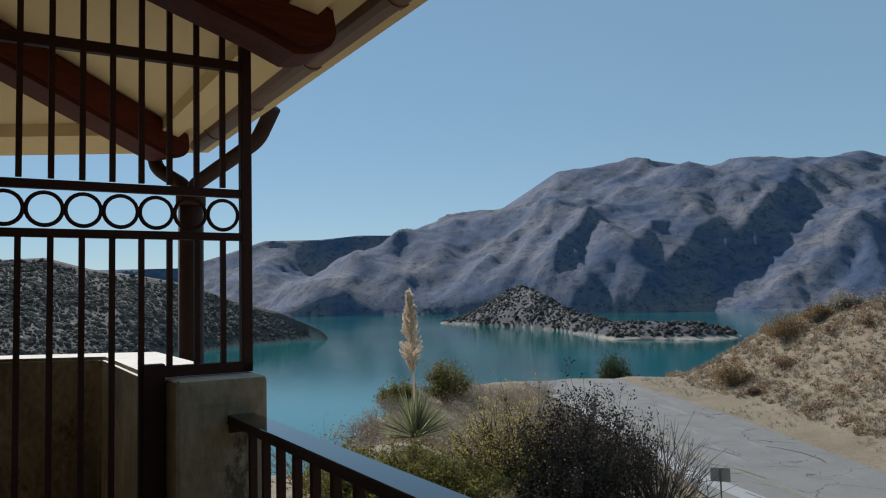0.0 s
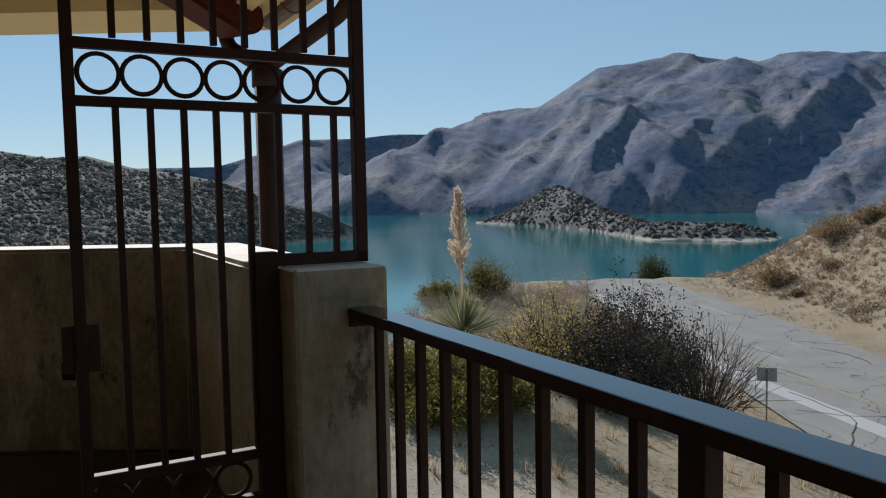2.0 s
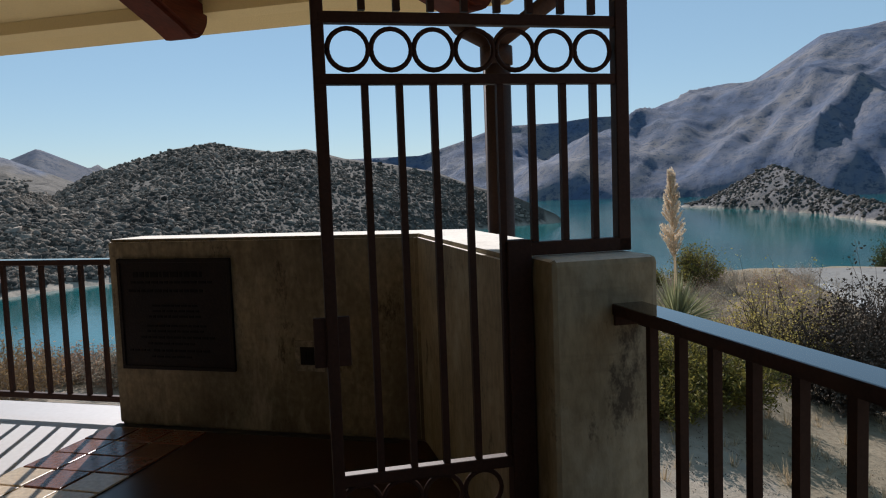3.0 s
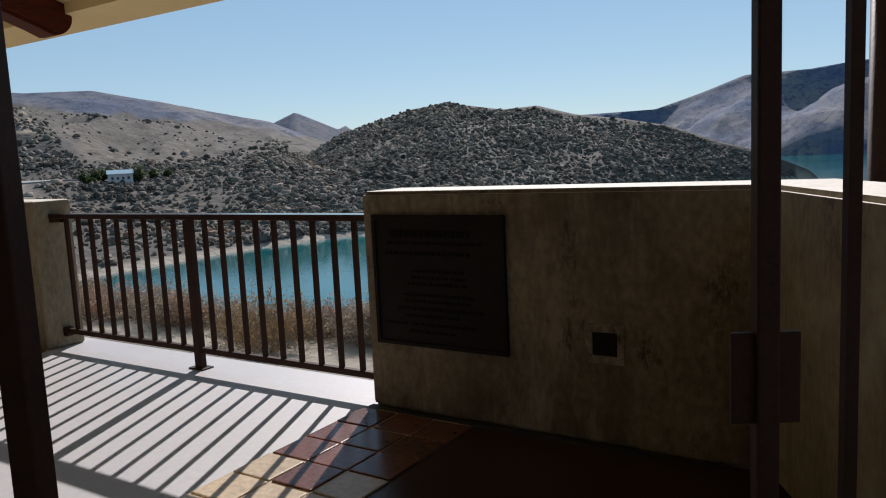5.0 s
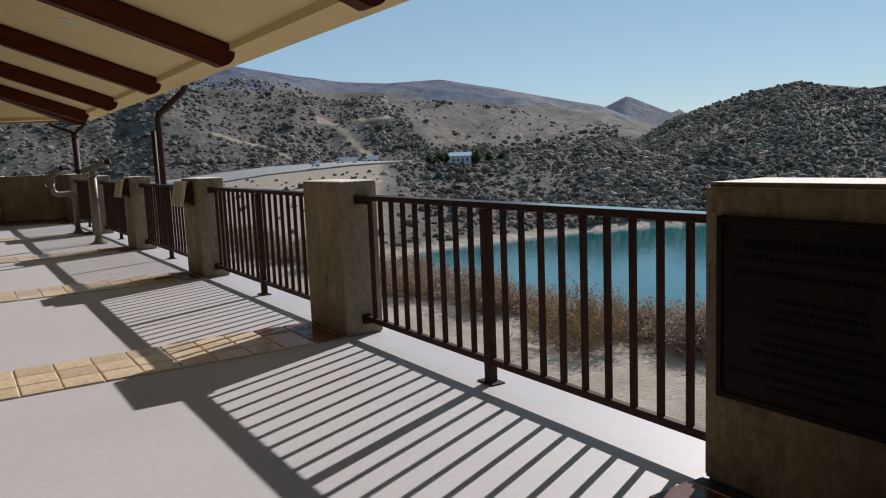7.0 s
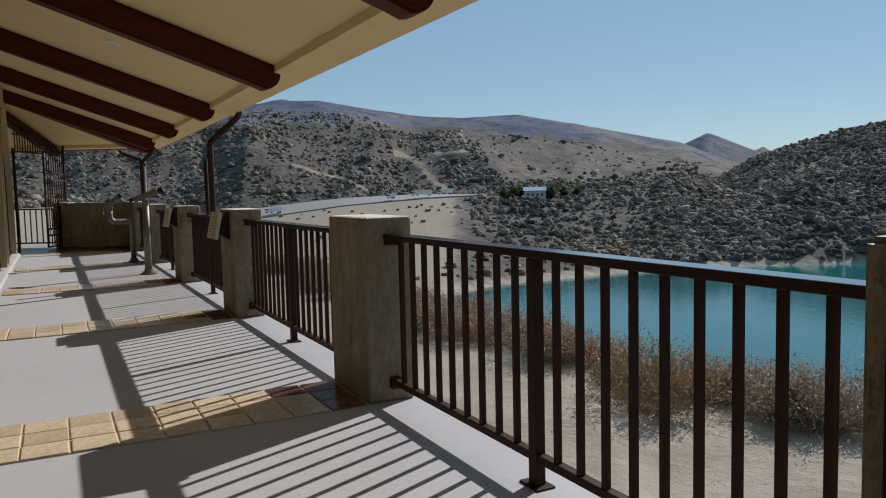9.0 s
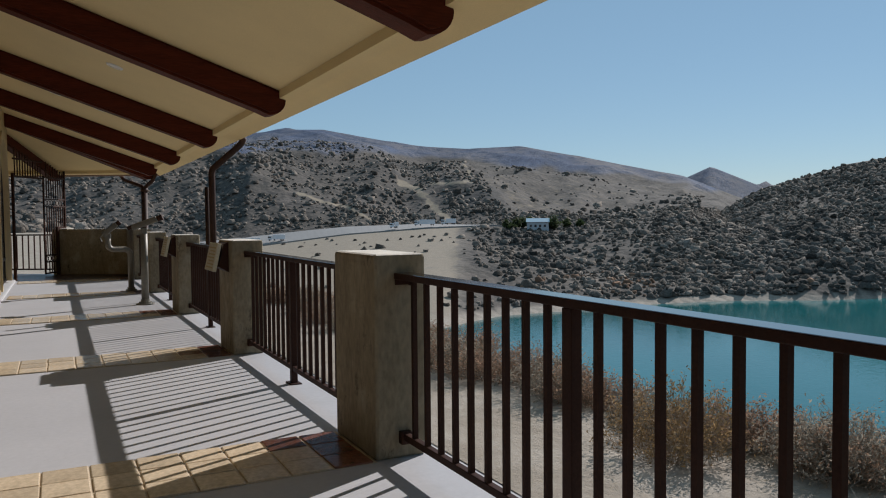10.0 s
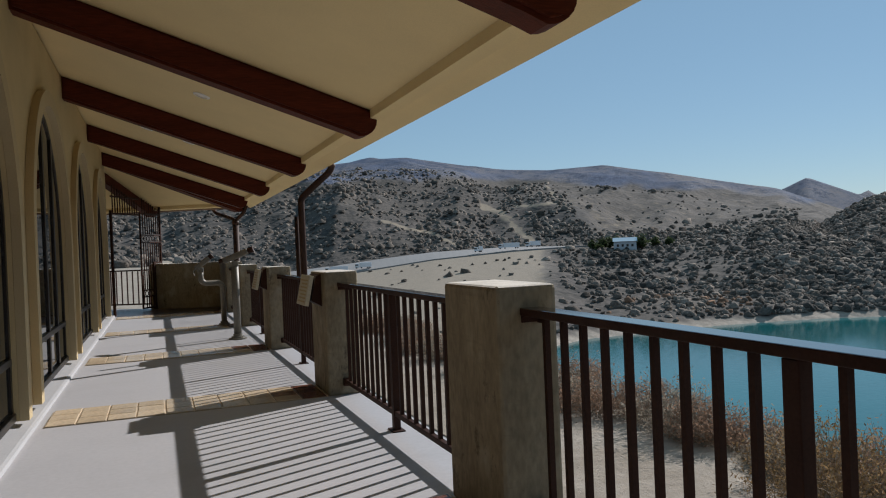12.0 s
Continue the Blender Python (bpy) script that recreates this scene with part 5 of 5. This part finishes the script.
# ---------------------------------------------------------------- plants
def twig_tubes(paths, r0, r1):
    """Thin three-sided stems along many lines: arrays of verts and quads."""
    vs, fs, n0 = [], [], 0
    tri = np.array([[math.cos(t), math.sin(t)] for t in (0, 2.094, 4.189)])
    for p in paths:
        p = np.asarray(p)
        k = len(p)
        d = np.gradient(p, axis=0)
        d /= np.linalg.norm(d, axis=1, keepdims=True) + 1e-9
        s = np.cross(d, [0.31, 0.77, 0.2])
        s /= np.linalg.norm(s, axis=1, keepdims=True) + 1e-9
        u = np.cross(d, s)
        rad = np.linspace(r0, r1, k)[:, None, None]
        vs.append((p[:, None, :] + rad * (s[:, None, :] * tri[None, :, :1] + u[:, None, :] * tri[None, :, 1:])).reshape(-1, 3))
        for i in range(k - 1):
            for j in range(3):
                fs.append((n0 + 3 * i + j, n0 + 3 * i + (j + 1) % 3, n0 + 3 * i + 3 + (j + 1) % 3, n0 + 3 * i + 3 + j))
        n0 += 3 * k
    return np.vstack(vs), np.array(fs)


def leaves(centres, size, g, aspect=1.6, up=0.2):
    """One small bent leaf (two triangles) at each centre, turned at random."""
    n = len(centres)
    d = g.normal(size=(n, 3)) + [0, 0, up]
    d /= np.linalg.norm(d, axis=1, keepdims=True)
    s = np.cross(d, g.normal(size=(n, 3)))
    s /= np.linalg.norm(s, axis=1, keepdims=True)
    w = (size * g.uniform(0.6, 1.4, n))[:, None]
    v = np.stack([centres - s * w * 0.5, centres + d * w * aspect * 0.5, centres + s * w * 0.5, centres - d * w * aspect * 0.5], axis=1)
    return v.reshape(-1, 3), np.arange(4 * n).reshape(-1, 4)


def stems(g, n, height, spread, steps=5, wob=0.24, base=0.1):
    out = []
    for _ in range(n):
        a, q = g.uniform(0, 2 * math.pi), math.sqrt(g.uniform(0, 1))
        tip = np.array([math.cos(a) * q * spread, math.sin(a) * q * spread, height * (1 - 0.55 * q * q) * g.uniform(0.7, 1.05)])
        foot = np.array([math.cos(a) * base * g.uniform(0, 1), math.sin(a) * base * g.uniform(0, 1), -0.05])
        t = np.linspace(0, 1, steps)[:, None]
        p = foot + (tip - foot) * t + (np.array([math.cos(a), math.sin(a), 0]) * 0.22 * spread * q) * (t * (1 - t) * 2)
        p[1:-1] += g.normal(scale=wob * 0.25, size=(steps - 2, 3))
        out.append(p)
        for _ in range(3):
            i = g.integers(2, steps)
            b = p[i - 1]
            e = b + (tip - foot) * g.uniform(0.18, 0.4) + g.normal(scale=height * 0.10, size=3)
            out.append(np.stack([b, (b + e) / 2 + g.normal(scale=0.03, size=3), e]))
    return out


def shrub(seed, at, height, spread, n_stems, n_leaves, leaf, leaf_mat, twig_mat, label, name="shrub", clump=0.16, r0=0.012, category="shrub", low=0.15, aspect=1.6):
    g = np.random.default_rng(seed)
    s = thing(name, label, category, at=at)
    st = stems(g, n_stems, height, spread)
    v, f = twig_tubes(st, r0, r0 * 0.3)
    raw("branchwork", v, f, twig_mat, s)
    if n_leaves:
        tips = np.vstack([p[1:] for p in st])
        tips = tips[tips[:, 2] > height * low]
        c = tips[g.integers(0, len(tips), n_leaves)] + g.normal(scale=clump, size=(n_leaves, 3))
        c[:, 2] = np.maximum(c[:, 2], 0.02)
        v, f = leaves(c, leaf, g, aspect)
        raw("foliage", v, f, leaf_mat, s)
    return s


def gz_at(x, y):
    return float(land(np.array([float(x)]), np.array([float(y)]))[0])


# the large bush by the bend: a leafy side, a dark middle, bare twigs
for seed, x, y, h, w, n, nl, leaf, lm, tm, lab, nm, clump, low in (
        (1, 23.4, -3.65, 3.55, 2.35, 240, 24000, 0.05, DARKTWIG, DARKTWIG, "large half-bare bush with dark twigs", "large_bush", 0.10, 0.03),
        (2, 23.7, -1.5, 2.8, 1.85, 130, 8000, 0.038, YELLOWLEAF, DARKTWIG, "yellowing leafy side of a large bush", "leafy_bush", 0.10, 0.12),
        (3, 22.8, -5.7, 3.2, 1.8, 150, 0, 0.05, GREYLEAF, DARKTWIG, "bare dark twiggy bush", "bare_bush", 0.2, 0.1),
        (4, 22.4, -2.8, 2.1, 1.9, 90, 7000, 0.05, DARKTWIG, DARKTWIG, "dark twiggy foot of a large bush", "large_bush", 0.10, 0.02)):
    shrub(seed, (x, y, gz_at(x, y)), h, w, n, nl, leaf, lm, tm, lab, nm, clump, 0.013, "bush", low)
# juniper
for k, (x, y, h, w) in enumerate(((18.9, 2.8, 0.95, 1.4), (18.7, 1.5, 1.15, 1.5), (18.5, 0.3, 1.25, 1.3), (17.3, 1.8, 0.75, 1.2))):
    shrub(10 + k, (x, y, gz_at(x, y)), h, w, 70, 8000, 0.034, OLIVELEAF, DARKTWIG, "low spreading olive green juniper", "juniper", 0.10, 0.014, "juniper", 0.05, 3.2)
# yucca with a tall dry plume
yx, yy = 22.6, 1.25
yz = gz_at(yx, yy)
yuc = thing("yucca", "spiky yucca with a tall dry flower plume", "yucca", at=(yx, yy, yz))
g = np.random.default_rng(7)
nb = 210
aa_, ee_ = g.uniform(0, 2 * math.pi, nb), np.radians(g.uniform(5, 85, nb))
dirs = np.stack([np.cos(aa_) * np.cos(ee_), np.sin(aa_) * np.cos(ee_), np.sin(ee_)], axis=1)
sd = np.cross(dirs, [0, 0, 1.0])
sd /= np.linalg.norm(sd, axis=1, keepdims=True)
ln = g.uniform(1.1, 1.65, nb)[:, None]
root = np.array([0, 0, 0.25])
v = np.stack([root + dirs * 0.06 - sd * 0.022, root + dirs * 0.06 + sd * 0.022, root + dirs * ln * 0.6 + sd * 0.02, root + dirs * ln - [0, 0, 0.05], root + dirs * ln * 0.6 - sd * 0.02], axis=1).reshape(-1, 3)
raw("rosette", v, np.arange(5 * nb).reshape(-1, 5), YUCCALEAF, yuc)
stalk_top = 1.75 - yz
part("stalk", tube(bmesh.new(), [(0, 0, 0.2), (0.02, 0.03, stalk_top * 0.5), (-0.05, 0.12, stalk_top * 0.97)], 0.045, 8, 0.015), PLUME, yuc)
br, lc = [], []
for k in range(170):
    z = g.uniform(0.46, 0.93)
    reach = 0.37 * (1 - (z - 0.46) / 0.5) ** 0.8 * min(1.0, 0.3 + (z - 0.46) / 0.1) + 0.02
    a = g.uniform(0, 6.28)
    p0 = np.array([-0.05 * z, 0.12 * z, z * stalk_top])
    e = p0 + np.array([math.cos(a) * reach, math.sin(a) * reach, 0.34])
    br.append(np.stack([p0, (p0 + e) / 2 - [0, 0, 0.03], e]))
    lc.append(p0 + (e - p0) * g.uniform(0.25, 1.05, (60, 1)) + g.normal(scale=0.016, size=(60, 3)))
v, f = twig_tubes(br, 0.008, 0.004)
raw("plume_frame", v, f, PLUME, yuc)
v, f = leaves(np.vstack(lc), 0.017, g, 3.0, 1.5)
raw("plume", v, f, PLUME, yuc)

# dry brush along the edge of the sandy path
g = np.random.default_rng(21)
edge_spots = [(11.3, 9.6, 0.62, 0.8), (10.0, 10.9, 0.85, 0.8)]
for k in range(34):
    y = 7.6 + k * 0.62 + g.uniform(-0.2, 0.2)
    x = float(table(y, (6, 15.5), (7.5, 13.2), (9, 11.6), (12, 10.6), (16, 10.1), (60, 10.1))) + g.uniform(-0.3, 0.7)
    edge_spots.append((x, y, g.uniform(0.38, 0.55), g.uniform(0.5, 0.8)))
for k, (x, y, h, w) in enumerate(edge_spots):
    gold = k < 2
    h = h * 1.1
    shrub(100 + k, (x, y, gz_at(x, y)), h, w, 95, 4600 if gold else 3000, 0.0155, GOLDSHRUB if gold and k == 1 else (DRYLEAF if k % 3 else GREYLEAF), TWIG,
          "golden brown dry bush beside the sandy path" if gold else "dry rust-brown brush at the edge of the path", "dry_shrub", 0.05, 0.0045, "shrub", 0.15, 3.0)
# grey brush on the slope below the wing
for k in range(150):
    x, y = g.uniform(21, 64), g.uniform(-9.5, 4.5)
    if (y < -5.5 and x < 33) or (abs(math.atan2(y - 1.2, x - 0.9) - math.atan2(yy - 1.2, yx - 0.9)) < 0.11 and x < 25) or (x - yx) ** 2 + (y - yy) ** 2 < 2.5 or (x < 26.5 and -8 < y < 0.6) or y > 7.5 - 0.09 * x + 1:
        continue
    h = g.uniform(0.9, 1.7)
    shrub(300 + k, (x, y, gz_at(x, y)), h, h * 1.05, 26, 800 if k % 3 else 400, 0.045, GREYLEAF if k % 4 else DRYLEAF, TWIG, "grey leafless brush on the slope", "brush", 0.16, 0.011, "brush")
for k, (x, y, h, w, mt, lab) in enumerate(((58.0, -1.2, 3.3, 1.9, OLIVELEAF, "round grey-green shrub above the shore"), (56, 4.2, 1.9, 1.6, GREENLEAF, "green bushes above the shore"), (57, 2.6, 1.7, 1.5, OLIVELEAF, "green bushes above the shore"),
                                            (58, 6.0, 2.0, 2.5, OLIVELEAF, "olive green bushes above the shore"), (40, 6.6, 0.9, 0.9, GREENLEAF, "dark green bush above the shore"),
                                            (76, -18.6, 3.6, 1.7, GREENLEAF, "small dark pine beside the road"), (78, -20.0, 2.2, 1.6, GREENLEAF, "small dark pine beside the road"), (84, -26.2, 2.2, 1.6, GREENLEAF, "dark green bush beyond the road"))):
    shrub(400 + k, (x, y, gz_at(x, y)), h, w, 90, 5200, 0.09, mt, DARKTWIG, lab, "bush", 0.16, 0.02, "bush")
# rounded dry bushes on the bank
gb = np.random.default_rng(77)
for k in range(48):
    az, d = gb.uniform(-46, -20), gb.uniform(40, 66)
    x, y = 0.9 + d * math.cos(radians(az)), 1.2 + d * math.sin(radians(az))
    if y > -22.5:
        continue
    h = gb.uniform(0.5, 1.15)
    shrub(700 + k, (x, y, gz_at(x, y) - 0.05), h, h * 0.95, 18, 900, 0.055, RUSTGRASS if k % 3 else GREYLEAF, DARKTWIG, "rounded dry rust bush on the bank", "bank_bush", 0.09, 0.008, "bush", 0.1, 2.2)
# tufts along the brow of the bank
for k, (az, d, h, mt) in enumerate(((-26.6, 66, 2.1, GOLDSHRUB), (-23.0, 62, 1.9, GOLDSHRUB), (-33.4, 60, 1.7, GREYLEAF), (-37.3, 58, 2.2, OLIVELEAF), (-40.5, 58, 2.1, OLIVELEAF), (-30.2, 66, 1.5, GREYLEAF), (-35.2, 62, 1.6, GREYLEAF), (-28.6, 66, 1.2, GOLDSHRUB))):
    x, y = 0.9 + d * math.cos(radians(az)), 1.2 + d * math.sin(radians(az))
    shrub(500 + k, (x, y, gz_at(x, y) - 0.2), h, h * 0.85, 60, 2200, 0.1, mt, TWIG, "rounded dry shrub on the brow of the bank", "shrub", 0.18, 0.014, "shrub")


def tufts(name, spots, sizes, blades, material, label, seed, lean=0.5, thin=0.05):
    """Many clumps of dry stalks, joined: one sheet of growth."""
    g = np.random.default_rng(seed)
    n = len(spots)
    c = np.repeat(spots, blades, axis=0)
    s = np.repeat(sizes, blades)[:, None]
    a = g.uniform(0, 2 * math.pi, n * blades)
    out = g.uniform(0.1, 1, n * blades)[:, None]
    d = np.stack([np.cos(a), np.sin(a), np.zeros_like(a)], axis=1)
    foot = c + d * s * 0.28 * out
    tip = foot + d * s * lean * out + np.stack([np.zeros_like(a), np.zeros_like(a), s[:, 0] * g.uniform(0.55, 1.1, n * blades)], axis=1)
    w = np.cross(d, [0, 0, 1.0]) * s * thin
    v = np.stack([foot - w, foot + w, tip], axis=1).reshape(-1, 3)
    return tagged(raw(name, v, np.arange(3 * n * blades).reshape(-1, 3), material), label, "dry grass", kind="stuff")


def scatter(n, x0, x1, y0, y1, seed, keep=None):
    g = np.random.default_rng(seed)
    x, y = g.uniform(x0, x1, n), g.uniform(y0, y1, n)
    if keep is not None:
        k = keep(x, y, g)
        x, y = x[k], y[k]
    return np.stack([x, y, land(x, y) - 0.03], axis=1)


bank = lambda x, y, g: (y < -21.5) & (np.degrees(np.arctan2(y - 1.2, x - 0.9)) < -18.5) & (fbm(x * 0.16, y * 0.16, 3, 91) > 0.24 + 0.3 * (1 - smooth((-21.0 - y) / 4)))
for nm, mt, n, sd_, lo_, hi_ in (("straw_tufts", STRAW, 4000, 31, 0.14, 0.38), ("rust_tufts", RUSTGRASS, 4600, 33, 0.18, 0.42), ("grey_tufts", GREYLEAF, 2200, 35, 0.25, 0.5)):
    sp = scatter(n, 16, 76, -52, -21, sd_, bank)
    tufts(nm, sp, np.random.default_rng(sd_).uniform(lo_, hi_, len(sp)), 18, mt, "dry tufts covering the bank above the road", sd_, 0.9, 0.05)


def mounds(name, spots, sizes, count, material, label, seed):
    """Many low rounded bushes, each a dome of small leaves, joined into one growth."""
    g = np.random.default_rng(seed)
    d = g.normal(size=(len(spots), count, 3))
    d /= np.linalg.norm(d, axis=2, keepdims=True)
    d[..., 2] = np.abs(d[..., 2])
    lump = 1 + 0.25 * np.sin(3.1 * d[..., :1] * 2 + g.uniform(0, 6, (len(spots), 1, 1))) * g.uniform(0.4, 1, (len(spots), 1, 1))
    c = spots[:, None, :] + d * lump * sizes[:, None, None] * g.uniform(0.55, 1.0, d.shape[:2] + (1,)) * np.array([1, 1, 0.8])
    v, f = leaves(c.reshape(-1, 3), np.repeat(sizes, count) * 0.17, g, 1.9, 0.6)
    return tagged(raw(name, v, f, material), label, "dry brush", kind="stuff")


for nm, mt, n, sd_, lo_, hi_ in (("rust_mounds", RUSTGRASS, 1900, 51, 0.25, 0.6), ("straw_mounds", STRAW, 1300, 53, 0.18, 0.45), ("grey_mounds", GREYLEAF, 900, 55, 0.25, 0.7)):
    sp = scatter(n, 16, 76, -52, -21.8, sd_, bank)
    mounds(nm, sp, lo_ + (hi_ - lo_) * np.random.default_rng(sd_).uniform(0, 1, len(sp)) ** 1.8, 40, mt, "rounded dry brush on the bank above the road", sd_)
sp = scatter(1500, 18, 70, -26, -18.9, 39, lambda x, y, g: (y < -19.2) & (fbm(x * 0.3, y * 0.3, 3, 95) > 0.5))
tufts("foot_grass", sp, np.random.default_rng(6).uniform(0.1, 0.35, len(sp)), 18, GREYLEAF, "sparse dry grass at the foot of the bank", 45, 0.6, 0.03)
sp = scatter(2600, 14, 70, -9.6, 4.0, 41, lambda x, y, g: (y < 6.5 - 0.07 * x) & (g.uniform(size=len(x)) < 0.8))
tufts("slope_grass", sp, np.random.default_rng(5).uniform(0.12, 0.4, len(sp)), 16, STRAW, "dry grass between the brush on the slope", 43, 0.6, 0.03)

sp = scatter(2200, 6.5, 17, -4, 5.5, 58)
mounds("leaf_litter", sp, np.random.default_rng(58).uniform(0.03, 0.1, len(sp)), 8, DARKTWIG, "dry leaf litter and twigs on the sandy ground", 58)

# chaparral over the far slopes: faceted clumps of foliage
dome_v = np.array([(0, 0, 1)] + [(0.74 * math.cos(t), 0.74 * math.sin(t), 0.72) for t in np.arange(5) * 1.2566] + [(math.cos(t + 0.63), math.sin(t + 0.63), 0.1) for t in np.arange(5) * 1.2566])
dome_f = np.array([(0, 1 + k, 1 + (k + 1) % 5) for k in range(5)] + [(1 + k, 6 + k, 1 + (k + 1) % 5) for k in range(5)] + [(6 + k, 6 + (k + 1) % 5, 1 + (k + 1) % 5) for k in range(5)])


def clumps(name, n, a0, a1, r0, r1, lo, hi, seed, keep, material, label):
    g = np.random.default_rng(seed)
    a = g.uniform(a0, a1, n)
    r = np.sqrt(g.uniform(r0 ** 2, r1 ** 2, n))
    x, y = C0[0] + r * np.cos(np.radians(a)), C0[1] + r * np.sin(np.radians(a))
    z = land(x, y)
    k = (z > LAKE + 2.3) & keep(a, r, x, y, z, g)
    x, y, z, r = x[k], y[k], z[k], r[k]
    m = len(x)
    s = g.uniform(lo, hi, m) * (0.7 + 1.0 * g.uniform(size=m) ** 4)
    turn = g.uniform(0, 6.28, m)
    base = dome_v[None] * (1 + g.normal(scale=0.24, size=(m, 11, 1)))
    ca, sa = np.cos(turn)[:, None], np.sin(turn)[:, None]
    v = np.stack([base[..., 0] * ca - base[..., 1] * sa, base[..., 0] * sa + base[..., 1] * ca, base[..., 2] * 0.95 - 0.12], axis=-1) * s[:, None, None]
    v += np.stack([x, y, z], axis=1)[:, None, :]
    f = (dome_f[None] + 11 * np.arange(m)[:, None, None]).reshape(-1, 3)
    return tagged(raw(name, v.reshape(-1, 3), f, material, smooth=True), label, "chaparral", kind="stuff")


def on_slope(a, r, x, y, z, g):
    bare, track, shaded_gully = slope_marks(a, r, z)
    damz = (a > 60.5) & (a < 90) & (r < 512)
    bench_ = (np.abs(r - 518) < 22) & (a > 56)
    dens = fbm(x / 45, y / 45, 4, 77) + g.uniform(-0.35, 0.35, len(a))
    u = g.uniform(size=len(a))
    return ~bench_ & (track < 0.4) & np.where(damz, u < 0.02, np.where(bare > 0.5, u < 0.06, dens + 0.5 * shaded_gully > 0.44))


clumps("chaparral", 44000, 5, 47, 345, 715, 0.9, 2.0, 61, on_slope, CHAPARRAL, "dense dark chaparral over the hill")
clumps("oak_scrub", 16000, 5, 58, 330, 520, 1.1, 2.4, 69, lambda a, r, x, y, z, g: on_slope(a, r, x, y, z, g) & (fbm(x / 60, y / 60, 4, 79) > 0.47), DARKSCRUB, "dark oak scrub on the lower hill")
clumps("golden_scrub", 2500, 8, 60, 318, 420, 0.8, 1.6, 70, lambda a, r, x, y, z, g: on_slope(a, r, x, y, z, g) & (z < LAKE + 7 + 4 * fbm(x / 20, y / 20, 3, 78)) & (fbm(x / 14, y / 14, 3, 76) > 0.55), DRYLEAF, "golden brown scrub along the shore")
clumps("chaparral_slope", 30000, 40, 112, 215, 620, 0.9, 2.0, 63, on_slope, CHAPARRAL, "scattered chaparral on the long slope")
clumps("chaparral_upper", 17000, 44, 112, 560, 1050, 1.2, 2.8, 65, on_slope, CHAPARRAL, "dark chaparral on the upper slope")
clumps("chaparral_point", 18000, -24.5, -1.5, 580, 1080, 1.2, 2.6, 67, on_slope, DARKSCRUB, "low scrub on the peninsula")
for k, (a, r, h) in enumerate(((57.3, 500, 7.5), (56.8, 506, 6.5), (54.5, 500, 9.5), (54.9, 508, 7.0), (53.6, 512, 6.0), (58.0, 498, 6.0), (56.2, 512, 8.0), (57.6, 490, 4.5), (52.6, 516, 5.0))):
    x, y = C0[0] + r * math.cos(radians(a)), C0[1] + r * math.sin(radians(a))
    shrub(600 + k, (x, y, gz_at(x, y) - 0.2), h, h * 0.4, 26, 700, 0.75, GREENLEAF, DARKTWIG, "dark tree beside the distant house", "tree", 0.55, 0.15, "tree", 0.2)
